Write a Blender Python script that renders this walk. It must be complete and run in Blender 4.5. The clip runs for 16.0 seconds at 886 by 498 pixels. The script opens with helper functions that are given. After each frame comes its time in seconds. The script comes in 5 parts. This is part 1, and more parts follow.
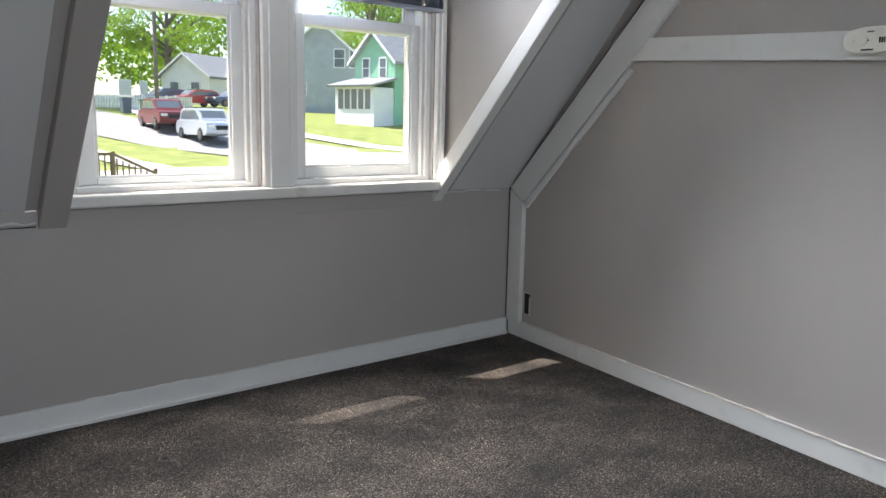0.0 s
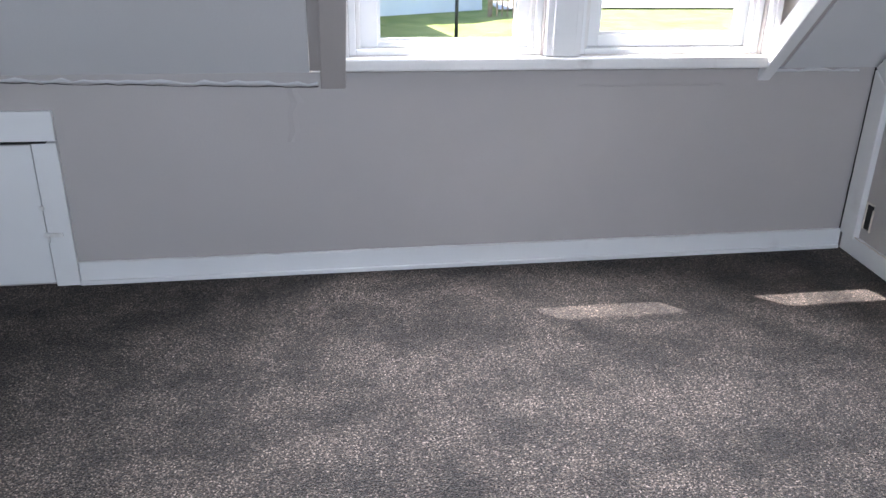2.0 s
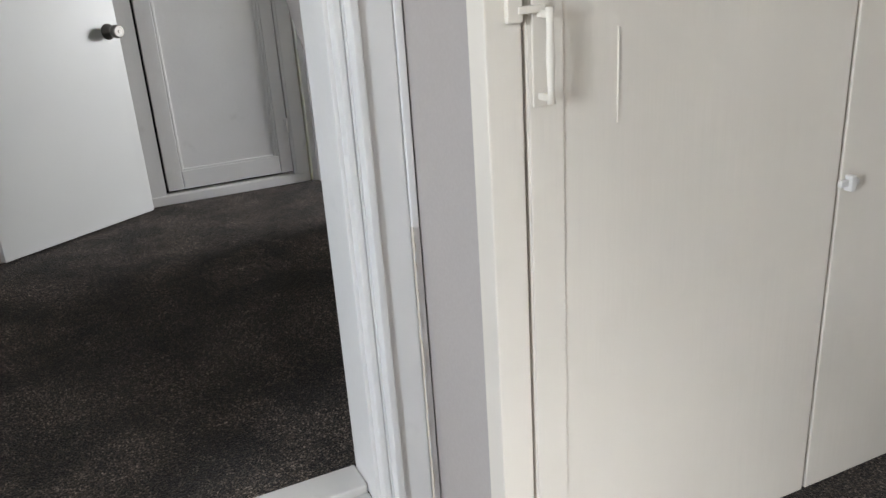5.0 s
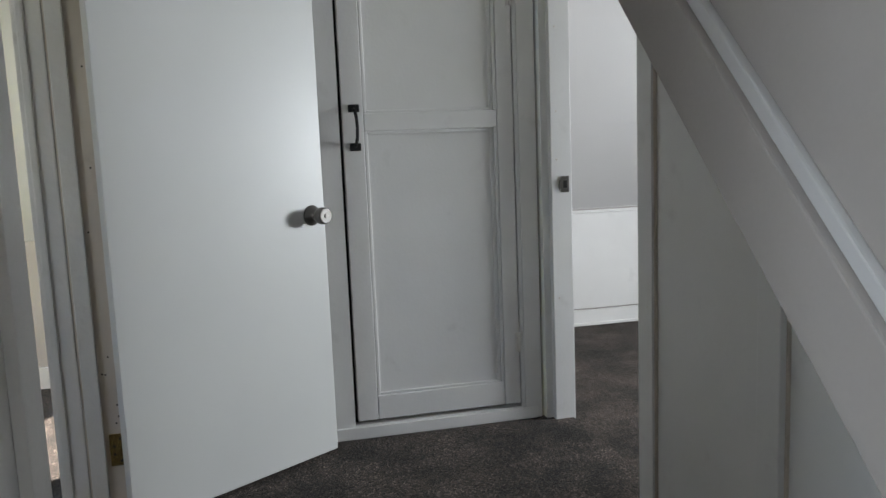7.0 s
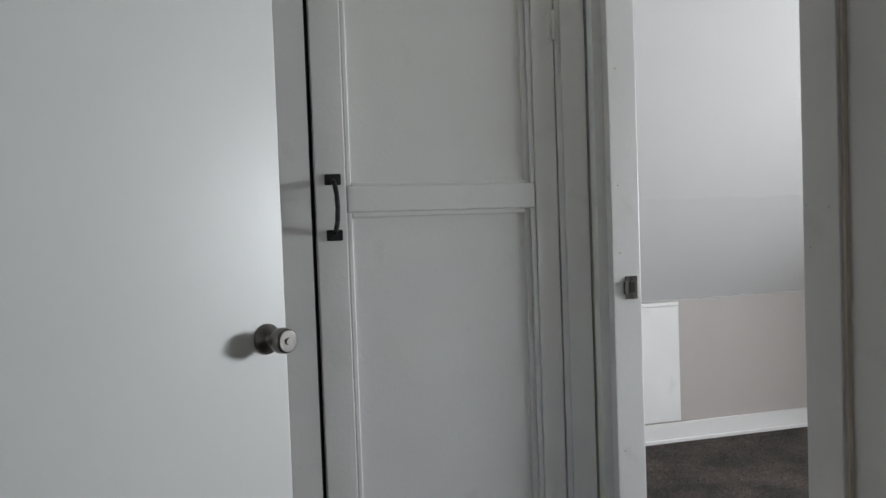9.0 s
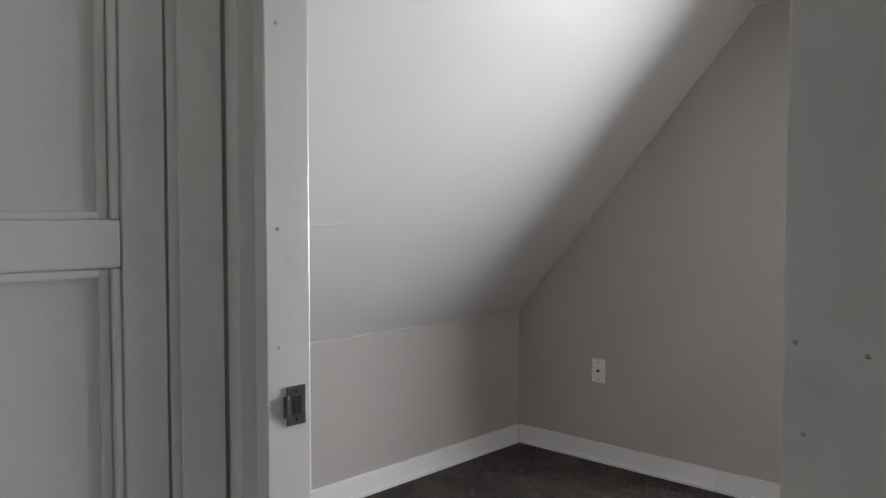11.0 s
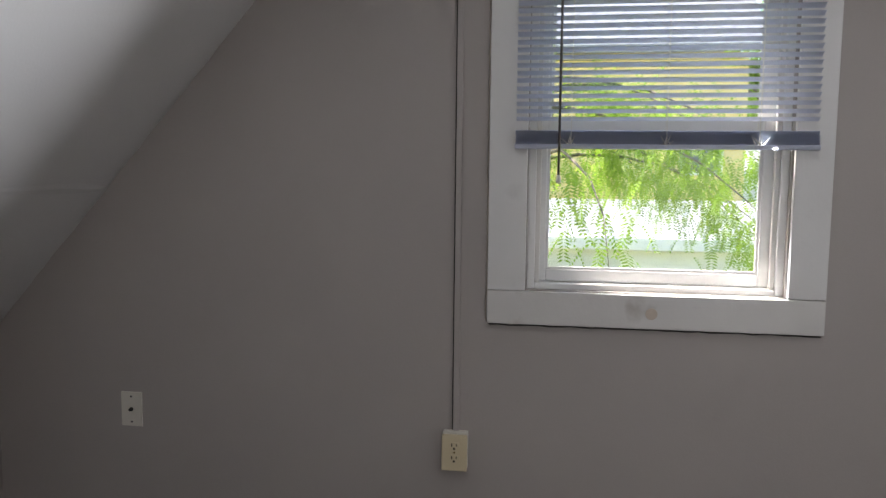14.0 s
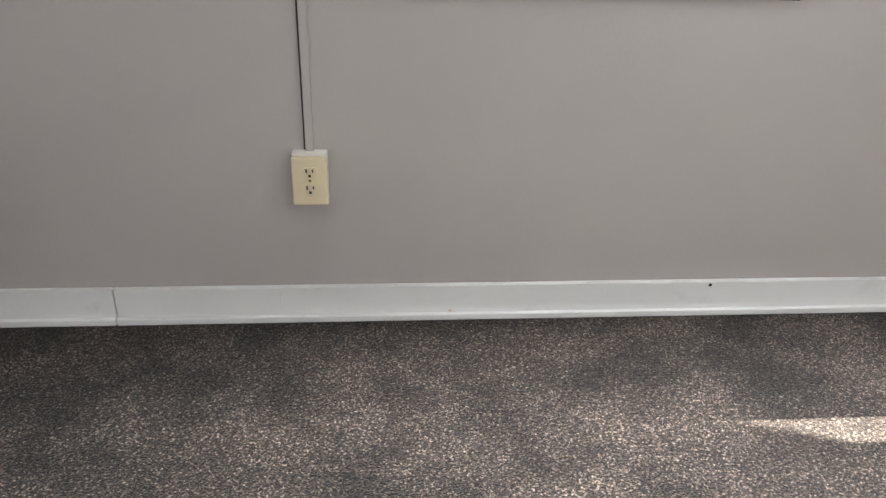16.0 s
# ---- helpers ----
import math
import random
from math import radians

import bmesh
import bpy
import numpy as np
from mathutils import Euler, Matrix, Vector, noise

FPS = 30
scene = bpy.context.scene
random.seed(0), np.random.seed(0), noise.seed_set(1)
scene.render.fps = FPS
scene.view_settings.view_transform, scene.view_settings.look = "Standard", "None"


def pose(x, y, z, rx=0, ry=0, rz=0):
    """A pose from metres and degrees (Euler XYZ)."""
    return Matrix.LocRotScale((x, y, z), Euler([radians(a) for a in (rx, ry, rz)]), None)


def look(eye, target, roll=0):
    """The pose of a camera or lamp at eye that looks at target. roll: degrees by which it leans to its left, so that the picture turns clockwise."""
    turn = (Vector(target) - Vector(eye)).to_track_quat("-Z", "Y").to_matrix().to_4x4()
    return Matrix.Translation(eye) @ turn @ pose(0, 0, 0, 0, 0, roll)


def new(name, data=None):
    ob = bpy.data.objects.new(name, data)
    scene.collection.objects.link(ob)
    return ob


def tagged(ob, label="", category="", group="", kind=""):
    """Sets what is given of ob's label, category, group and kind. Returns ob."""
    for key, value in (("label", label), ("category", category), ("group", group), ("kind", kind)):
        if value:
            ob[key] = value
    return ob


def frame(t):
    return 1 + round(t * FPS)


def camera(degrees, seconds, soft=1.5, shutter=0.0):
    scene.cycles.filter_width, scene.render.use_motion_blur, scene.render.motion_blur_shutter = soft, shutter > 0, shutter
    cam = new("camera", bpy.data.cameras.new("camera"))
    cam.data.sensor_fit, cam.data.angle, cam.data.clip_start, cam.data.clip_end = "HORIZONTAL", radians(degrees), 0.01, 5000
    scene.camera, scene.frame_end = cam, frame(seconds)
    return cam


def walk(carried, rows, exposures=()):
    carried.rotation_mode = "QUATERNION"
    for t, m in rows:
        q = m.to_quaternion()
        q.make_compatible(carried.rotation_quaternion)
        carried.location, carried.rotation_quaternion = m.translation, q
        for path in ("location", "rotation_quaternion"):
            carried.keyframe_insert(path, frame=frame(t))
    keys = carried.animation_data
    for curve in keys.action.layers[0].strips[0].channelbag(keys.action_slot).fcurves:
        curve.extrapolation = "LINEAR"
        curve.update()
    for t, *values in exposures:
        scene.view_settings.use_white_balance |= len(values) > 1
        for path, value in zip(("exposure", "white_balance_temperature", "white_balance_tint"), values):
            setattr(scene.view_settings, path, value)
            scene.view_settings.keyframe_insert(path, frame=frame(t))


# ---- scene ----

# ---- camera ----
cam = camera(60.0, 16.0, shutter=0.0)
PATH = [
    (0, (0.209, 0.62, 0.929), (1.46, 2.146, 0.599), 1.2),
    (0.5, (0.322, 0.693, 0.938), (1.398, 2.296, 0.416), 1.4),
    (1, (0.467, 0.667, 0.968), (1.324, 2.359, 0.335), 1.3),
    (1.5, (0.603, 0.656, 0.998), (1.224, 2.424, 0.298), 1.4),
    (2, (0.672, 0.652, 1.031), (0.98, 2.479, 0.28), 1.0),
    (2.5, (0.624, 0.663, 1.034), (0.527, 2.512, 0.278), 0.0),
    (3, (0.583, 0.717, 1.044), (0.06, 2.488, 0.276), -1.2),
    (3.5, (0.482, 0.804, 1.023), (-0.431, 2.414, 0.265), -2.4),
    (4, (0.382, 0.913, 1.017), (-0.865, 2.289, 0.276), -3.3),
    (4.5, (0.269, 1.073, 1.013), (-1.266, 2.138, 0.296), -3.8),
    (5, (0.103, 1.186, 1.019), (-1.609, 1.961, 0.332), -3.9),
    (5.2, (0.02, 1.204, 1.02), (-1.742, 1.883, 0.36), -3.5),
    (7.3, (-1.13, 1.203, 1.068), (-3.079, 1.607, 0.873), -2.3),
    (7.5, (-1.179, 1.234, 1.079), (-3.139, 1.603, 0.923), -2.4),
    (8, (-1.385, 1.246, 1.075), (-3.352, 1.596, 0.98), -2.4),
    (8.2, (-1.48, 1.254, 1.072), (-3.448, 1.602, 0.996), -2.4),
    (10.3, (-2.427, 1.472, 1.155), (-4.07, 2.609, 1.065), -0.7),
    (10.5, (-2.505, 1.509, 1.165), (-4.069, 2.752, 1.076), -0.5),
    (11, (-2.681, 1.592, 1.19), (-4.048, 3.049, 1.101), 0.0),
    (11.5, (-2.843, 1.679, 1.202), (-3.982, 3.321, 1.118), 0.3),
    (12, (-2.956, 1.804, 1.243), (-3.871, 3.58, 1.153), 0.4),
    (12.5, (-3.034, 1.927, 1.282), (-3.708, 3.808, 1.193), 0.6),
    (13, (-3.131, 2.067, 1.238), (-3.637, 4.002, 1.202), 1.0),
    (13.5, (-3.216, 2.304, 1.264), (-3.608, 4.264, 1.178), 0.7),
    (14, (-3.276, 2.519, 1.215), (-3.577, 4.486, 1.019), 0.6),
    (14.5, (-3.285, 2.763, 1.134), (-3.51, 4.705, 0.712), 0.7),
    (15, (-3.293, 2.955, 1.08), (-3.443, 4.825, 0.388), 1.1),
    (15.5, (-3.367, 3.103, 1.063), (-3.394, 4.886, 0.158), 1.5),
    (16, (-3.42, 3.182, 1.041), (-3.263, 4.94, 0.1), 1.8),
]
EXPOSURES = [(0.0, 1.28, 6500, 11), (1.0, 1.85, 5900, 14), (1.5, 2.1, 5800, 16), (2.0, 2.25, 6000, 16), (2.5, 2.3, 6350, 15), (3.5, 2.25, 7100, 17), (4.5, 2.7, 6900, 15), (5.2, 2.85, 6800, 13), (7.3, 2.5, 6500, 10), (8.2, 2.5, 6500, 10), (10.3, 2.35, 6700, 14), (11.0, 2.3, 6650, 14), (12.0, 2.35, 6400, 18), (13.0, 2.15, 6250, 21), (14.0, 1.82, 6600, 15), (15.0, 2.5, 6600, 14), (16.0, 3.2, 6600, 11)]
walk(cam, [(t, look(eye, target, roll)) for t, eye, target, roll in PATH], EXPOSURES)

# ---- sky, sun, daylight at the windows and at two added openings ----
world = bpy.data.worlds.new("daylight")
scene.world = world
world.use_nodes = True
sky = world.node_tree.nodes.new("ShaderNodeTexSky")
sky.sky_type, sky.sun_disc = "NISHITA", False
sky.sun_elevation = radians(57.9)
sky.sun_rotation = radians(-42.1)
world.node_tree.links.new(sky.outputs["Color"], world.node_tree.nodes["Background"].inputs["Color"])
world.node_tree.nodes["Background"].inputs["Strength"].default_value = 0.15
sun_data = bpy.data.lights.new("sun", "SUN")
sun_data.energy, sun_data.angle, sun_data.color = 5.0, radians(0.5), (1.0, 0.94, 0.86)
sun = new("sun", sun_data)
sun.matrix_world = look((-4.2, 4.65, 10.0), (0, 0, 0))


def window_light(name, x, y, z, w, h, power, target, spread=180, color=(0.88, 0.94, 1.0)):
    d = bpy.data.lights.new(name, "AREA")
    d.spread = radians(spread)
    d.shape, d.size, d.size_y, d.energy, d.color = "RECTANGLE", w, h, power, color
    ob = new(name, d)
    ob.matrix_world = look((x, y, z), target)
    return ob


window_light("daylight_fill", 1.075, 2.945, 1.62, 0.58, 0.30, 14, (0.75, 1.3, 0.0), 102)
window_light("daylight_fill", 1.80, 2.945, 1.62, 0.58, 0.30, 11, (0.95, 1.3, 0.0), 94)
C_LIGHT_Y = 4.745
window_light("daylight_fill", -3.010, C_LIGHT_Y, 1.12, 0.62, 0.40, 14, (-2.75, 0.6, 0.4), 166)
# Fill lamp for back room and hall, at an added opening out of view.
window_light("daylight_fill", -2.01, -0.80, 1.30, 0.75, 0.95, 1.3, (-5, -0.3, 0.9))
# Fill lamp at an unseen south opening, added to brighten knee wall and closet.
window_light("daylight_fill", 0.62, -1.31, 1.30, 0.75, 0.95, 9.5, (0.6, 3, 0.35), 150, (0.78, 0.89, 1.0))


# ---- small helpers of this scene ----
def part(name, bm, material, parent=None, label=""):
    me = bpy.data.meshes.new(name)
    bmesh.ops.recalc_face_normals(bm, faces=bm.faces[:])
    bm.to_mesh(me)
    bm.free()
    me.materials.append(material)
    ob = new(name, me)
    if parent is not None:
        ob.parent = parent
    if label:
        tagged(ob, label)
    return ob


def thing(name, x, y, z, label, category, group="", rz=0, kind=""):
    ob = new(name)
    ob.empty_display_size = 0.05
    ob.matrix_world = pose(x, y, z, 0, 0, rz)
    return tagged(ob, label, category, group, kind)


def add_box(bm, x0, y0, z0, x1, y1, z1, bevel=0.0):
    m = Matrix.Translation(((x0 + x1) / 2, (y0 + y1) / 2, (z0 + z1) / 2)) @ Matrix.Diagonal((abs(x1 - x0), abs(y1 - y0), abs(z1 - z0), 1))
    made = bmesh.ops.create_cube(bm, size=1, matrix=m)
    if bevel:
        edges = list({e for v in made["verts"] for e in v.link_edges})
        bmesh.ops.bevel(bm, geom=edges, offset=bevel, segments=2, affect="EDGES", profile=0.6)


def boxes(*rows, bevel=0.0):
    bm = bmesh.new()
    for r in rows:
        add_box(bm, *r, bevel=bevel)
    return bm


def prism(outline, axis, a, b, bevel=0.0):
    """A closed outline drawn in the plane across axis, pushed from a to b along it."""
    bm = bmesh.new()
    add_prism(bm, outline, axis, a, b, bevel)
    return bm


def add_prism(bm, outline, axis, a, b, bevel=0.0):
    def at(p, q, r):
        return {"x": (r, p, q), "y": (p, r, q), "z": (p, q, r)}[axis]
    lo = [bm.verts.new(at(p, q, a)) for p, q in outline]
    hi = [bm.verts.new(at(p, q, b)) for p, q in outline]
    n = len(outline)
    faces = [bm.faces.new(lo[::-1]), bm.faces.new(hi)]
    for i in range(n):
        faces.append(bm.faces.new((lo[i], lo[(i + 1) % n], hi[(i + 1) % n], hi[i])))
    if bevel:
        bmesh.ops.recalc_face_normals(bm, faces=faces)
        bmesh.ops.bevel(bm, geom=list({e for f in faces for e in f.edges}), offset=bevel, segments=2, affect="EDGES", profile=0.6)


def add_turned(bm, profile, m, steps=20):
    """A turned shape: profile rows of (radius, height) about the local z axis of m."""
    rings = []
    for r, h in profile:
        rings.append([bm.verts.new(m @ Vector((r * math.cos(2 * math.pi * i / steps), r * math.sin(2 * math.pi * i / steps), h))) for i in range(steps)])
    for a, b in zip(rings, rings[1:]):
        for i in range(steps):
            f = bm.faces.new((a[i], a[(i + 1) % steps], b[(i + 1) % steps], b[i]))
            f.smooth = True
    bm.faces.new(rings[0][::-1])
    bm.faces.new(rings[-1])


def turned(profile, m, steps=20):
    bm = bmesh.new()
    add_turned(bm, profile, m, steps)
    return bm


def structure(name, bm, material, label, category):
    return tagged(part(name, bm, material), label, category, kind="structure")


def wall(name, axis, a, b, u0, u1, z0, z1, holes, material, label):
    """An upright wall across axis ('x' or 'y') from a to b, u0..u1 along it, with holes (u0, u1, z0, z1)."""
    bm = bmesh.new()
    us = sorted({u0, u1, *[h for o in holes for h in o[:2]]})
    zs = sorted({z0, z1, *[h for o in holes for h in o[2:]]})
    for i in range(len(us) - 1):
        run = None
        for j in range(len(zs) - 1):
            cu, cz = (us[i] + us[i + 1]) / 2, (zs[j] + zs[j + 1]) / 2
            solid = not any(h[0] < cu < h[1] and h[2] < cz < h[3] for h in holes)
            if solid:
                run = (run[0], zs[j + 1]) if run else (zs[j], zs[j + 1])
            if run and (not solid or j == len(zs) - 2):
                if axis == "x":
                    add_box(bm, a, us[i], run[0], b, us[i + 1], run[1])
                else:
                    add_box(bm, us[i], a, run[0], us[i + 1], b, run[1])
                run = None
    return structure(name, bm, material, label, "wall")


# ---- materials ----
def nodes_of(name):
    m = bpy.data.materials.new(name)
    m.use_nodes = True
    t = m.node_tree
    return m, t.nodes, t.links, t.nodes["Principled BSDF"]


def paint(name, color, rough=0.5, vary=0.06, scale=2.2, bump=0.12, grain=140.0, dirt=0.0, dirt_color=(0.2, 0.17, 0.14), metal=0.0, spread=0.35, grain_axis=(1, 1, 1)):
    """Painted or plain surface: slow drift of tone, fine roller or brush grain, thin wear."""
    m, n, l, b = nodes_of(name)
    co = n.new("ShaderNodeTexCoord")
    mp = n.new("ShaderNodeMapping")
    mp.inputs["Scale"].default_value = grain_axis
    geo = n.new("ShaderNodeNewGeometry")
    l.new(geo.outputs["Position"], mp.inputs["Vector"])
    big = n.new("ShaderNodeTexNoise")
    big.inputs["Scale"].default_value, big.inputs["Detail"].default_value = scale, 5
    l.new(geo.outputs["Position"], big.inputs["Vector"])
    fine = n.new("ShaderNodeTexNoise")
    fine.inputs["Scale"].default_value, fine.inputs["Detail"].default_value = grain, 4
    l.new(mp.outputs["Vector"], fine.inputs["Vector"])
    ramp = n.new("ShaderNodeMapRange")
    ramp.inputs["From Min"].default_value, ramp.inputs["From Max"].default_value = 0.3, 0.7
    ramp.inputs["To Min"].default_value, ramp.inputs["To Max"].default_value = 1 - vary, 1 + vary
    l.new(big.outputs["Fac"], ramp.inputs["Value"])
    mul = n.new("ShaderNodeVectorMath")
    mul.operation = "SCALE"
    mul.inputs[0].default_value = color
    l.new(ramp.outputs["Result"], mul.inputs["Scale"])
    last = mul.outputs["Vector"]
    if dirt:
        spot = n.new("ShaderNodeTexNoise")
        spot.inputs["Scale"].default_value, spot.inputs["Detail"].default_value = 9.0, 8
        l.new(geo.outputs["Position"], spot.inputs["Vector"])
        cut = n.new("ShaderNodeMapRange")
        cut.inputs["From Min"].default_value, cut.inputs["From Max"].default_value = 0.64, 0.78
        cut.inputs["To Max"].default_value = dirt
        l.new(spot.outputs["Fac"], cut.inputs["Value"])
        mix = n.new("ShaderNodeMix")
        mix.data_type = "RGBA"
        l.new(cut.outputs["Result"], mix.inputs["Factor"])
        l.new(last, mix.inputs["A"])
        mix.inputs["B"].default_value = (*dirt_color, 1)
        last = mix.outputs["Result"]
    l.new(last, b.inputs["Base Color"])
    rr = n.new("ShaderNodeMapRange")
    rr.inputs["From Min"].default_value, rr.inputs["From Max"].default_value = 0.3, 0.7
    rr.inputs["To Min"].default_value, rr.inputs["To Max"].default_value = rough * (1 - spread / 2), min(1.0, rough * (1 + spread / 2))
    l.new(fine.outputs["Fac"], rr.inputs["Value"])
    l.new(rr.outputs["Result"], b.inputs["Roughness"])
    b.inputs["Metallic"].default_value = metal
    if bump:
        add = n.new("ShaderNodeMath")
        add.operation = "MULTIPLY_ADD"
        l.new(big.outputs["Fac"], add.inputs[0])
        add.inputs[1].default_value = 4.0
        l.new(fine.outputs["Fac"], add.inputs[2])
        bu = n.new("ShaderNodeBump")
        bu.inputs["Strength"].default_value, bu.inputs["Distance"].default_value = bump, 0.004
        l.new(add.outputs["Value"], bu.inputs["Height"])
        l.new(bu.outputs["Normal"], b.inputs["Normal"])
    return m


def carpet_material():
    m, n, l, b = nodes_of("carpet_pile")
    geo = n.new("ShaderNodeNewGeometry")
    tuft = n.new("ShaderNodeTexVoronoi")
    tuft.inputs["Scale"].default_value = 300
    tuft.inputs["Randomness"].default_value = 1.0
    l.new(geo.outputs["Position"], tuft.inputs["Vector"])
    mid = n.new("ShaderNodeTexNoise")
    mid.inputs["Scale"].default_value, mid.inputs["Detail"].default_value = 190, 6
    l.new(geo.outputs["Position"], mid.inputs["Vector"])
    lay = n.new("ShaderNodeTexNoise")
    lay.inputs["Scale"].default_value, lay.inputs["Detail"].default_value, lay.inputs["Roughness"].default_value = 4.5, 5, 0.62
    l.new(geo.outputs["Position"], lay.inputs["Vector"])
    ramp = n.new("ShaderNodeValToRGB")
    e = ramp.color_ramp.elements
    e[0].position, e[0].color = 0.0, (0.005, 0.004, 0.0035, 1)
    e[1].position, e[1].color = 1.0, (0.50, 0.40, 0.33, 1)
    k = e.new(0.48)
    k.color = (0.026, 0.020, 0.016, 1)
    k = e.new(0.72)
    k.color = (0.110, 0.085, 0.068, 1)
    sep = n.new("ShaderNodeSeparateColor")
    l.new(tuft.outputs["Color"], sep.inputs["Color"])
    mixa = n.new("ShaderNodeMath")
    mixa.operation = "MULTIPLY_ADD"
    l.new(sep.outputs["Red"], mixa.inputs[0])
    mixa.inputs[1].default_value = 0.55
    half = n.new("ShaderNodeMapRange")
    half.inputs["From Min"].default_value, half.inputs["From Max"].default_value = 0.3, 0.7
    half.inputs["To Min"].default_value, half.inputs["To Max"].default_value = 0.0, 0.45
    l.new(mid.outputs["Fac"], half.inputs["Value"])
    l.new(half.outputs["Result"], mixa.inputs[2])
    l.new(mixa.outputs["Value"], ramp.inputs["Fac"])
    tone = n.new("ShaderNodeMapRange")
    tone.inputs["From Min"].default_value, tone.inputs["From Max"].default_value = 0.38, 0.64
    tone.inputs["To Min"].default_value, tone.inputs["To Max"].default_value = 0.40, 1.28
    l.new(lay.outputs["Fac"], tone.inputs["Value"])
    mul = n.new("ShaderNodeVectorMath")
    mul.operation = "SCALE"
    l.new(ramp.outputs["Color"], mul.inputs[0])
    l.new(tone.outputs["Result"], mul.inputs["Scale"])
    l.new(mul.outputs["Vector"], b.inputs["Base Color"])
    b.inputs["Roughness"].default_value = 0.9
    b.inputs["Specular IOR Level"].default_value = 0.2
    b.inputs["Sheen Weight"].default_value = 0.08
    b.inputs["Sheen Roughness"].default_value = 0.4
    hgt = n.new("ShaderNodeMath")
    hgt.operation = "MULTIPLY_ADD"
    l.new(tuft.outputs["Distance"], hgt.inputs[0])
    hgt.inputs[1].default_value = -0.9
    l.new(mid.outputs["Fac"], hgt.inputs[2])
    bu = n.new("ShaderNodeBump")
    bu.inputs["Strength"].default_value, bu.inputs["Distance"].default_value = 0.9, 0.005
    l.new(hgt.outputs["Value"], bu.inputs["Height"])
    l.new(bu.outputs["Normal"], b.inputs["Normal"])
    return m


def glass_material():
    m, n, l, b = nodes_of("window_glass")
    b.inputs["Base Color"].default_value = (0.97, 0.985, 0.98, 1)
    b.inputs["Roughness"].default_value = 0.0
    b.inputs["Transmission Weight"].default_value = 1.0
    b.inputs["IOR"].default_value = 1.45
    return m


def simple(name, color, rough=0.5, metal=0.0):
    m, n, l, b = nodes_of(name)
    b.inputs["Base Color"].default_value = (*color, 1)
    b.inputs["Roughness"].default_value, b.inputs["Metallic"].default_value = rough, metal
    return m


GREIGE = paint("greige_wall_paint", (0.42, 0.385, 0.36), 0.62, 0.05, 1.6, 0.10, 160)
SLOPE_PAINT = paint("pale_ceiling_paint", (0.62, 0.61, 0.60), 0.42, 0.03, 1.3, 0.10, 120)
TRIM = paint("white_trim_paint", (0.74, 0.73, 0.71), 0.38, 0.04, 3.0, 0.10, 90, dirt=0.16)
TRIM_OLD = paint("worn_white_trim_paint", (0.70, 0.68, 0.65), 0.40, 0.06, 4.0, 0.22, 60, dirt=0.5, dirt_color=(0.33, 0.28, 0.23))
CREAM = paint("cream_board_paint", (0.72, 0.67, 0.59), 0.45, 0.05, 2.5, 0.14, 70, dirt=0.10, dirt_color=(0.45, 0.40, 0.33), grain_axis=(1, 1, 0.08))
DOOR_WHITE = paint("white_door_gloss_paint", (0.64, 0.64, 0.62), 0.38, 0.03, 2.0, 0.03, 60, spread=0.12, grain_axis=(1, 1, 0.05))
GLOSS_DOOR = paint("varnished_pale_door_paint", (0.52, 0.515, 0.50), 0.72, 0.03, 2.0, 0.05, 60, spread=0.2, grain_axis=(1, 1, 0.04))
CARPET = carpet_material()
GLASS = glass_material()
VINYL = paint("white_vinyl_frame", (0.78, 0.78, 0.77), 0.35, 0.02, 4.0, 0.03, 200, dirt=0.10)
DARK = simple("dark_gap", (0.015, 0.013, 0.012), 0.9)
NICKEL = paint("brushed_nickel", (0.16, 0.152, 0.143), 0.36, 0.03, 9.0, 0.0, 300, metal=1.0)
BRASS = paint("polished_brass", (0.80, 0.60, 0.24), 0.24, 0.05, 9.0, 0.03, 300, metal=1.0)
BLACK_IRON = paint("black_iron", (0.012, 0.012, 0.012), 0.45, 0.1, 9.0, 0.06, 200)
IVORY = paint("ivory_plastic", (0.70, 0.60, 0.40), 0.35, 0.02, 9.0, 0.02, 300)
PLATE_WHITE = paint("white_plate_plastic", (0.74, 0.71, 0.63), 0.32, 0.02, 9.0, 0.02, 300)
BLIND = paint("grey_blue_vinyl_slat", (0.56, 0.58, 0.66), 0.42, 0.03, 9.0, 0.0, 200)
_n, _l = BLIND.node_tree.nodes, BLIND.node_tree.links
_glow_through = _n.new("ShaderNodeBsdfTranslucent")
_glow_through.inputs["Color"].default_value = (0.66, 0.70, 0.82, 1)
_half = _n.new("ShaderNodeMixShader")
_half.inputs["Fac"].default_value = 0.42
_l.new(_n["Principled BSDF"].outputs["BSDF"], _half.inputs[1])
_l.new(_glow_through.outputs["BSDF"], _half.inputs[2])
_l.new(_half.outputs["Shader"], _n["Material Output"].inputs["Surface"])
GLOSS_DOOR.node_tree.nodes["Principled BSDF"].inputs["Specular IOR Level"].default_value = 0.22
EARTH = paint("old_wood_jamb", (0.60, 0.53, 0.45), 0.55, 0.08, 6.0, 0.25, 60, dirt=0.5, dirt_color=(0.25, 0.19, 0.14), grain_axis=(1, 1, 0.06))

# ---- the upper storey: walls, slopes, ceilings ----
CEIL = 2.05
HALL = 0.045
RISE = 1.10          # roof rises 1.10 m for each metre inwards
KNEE = 0.645
WALL_Y = 3.02        # window wall of the bedroom
GABLE_X = 2.565
CLOSET_X = -0.768

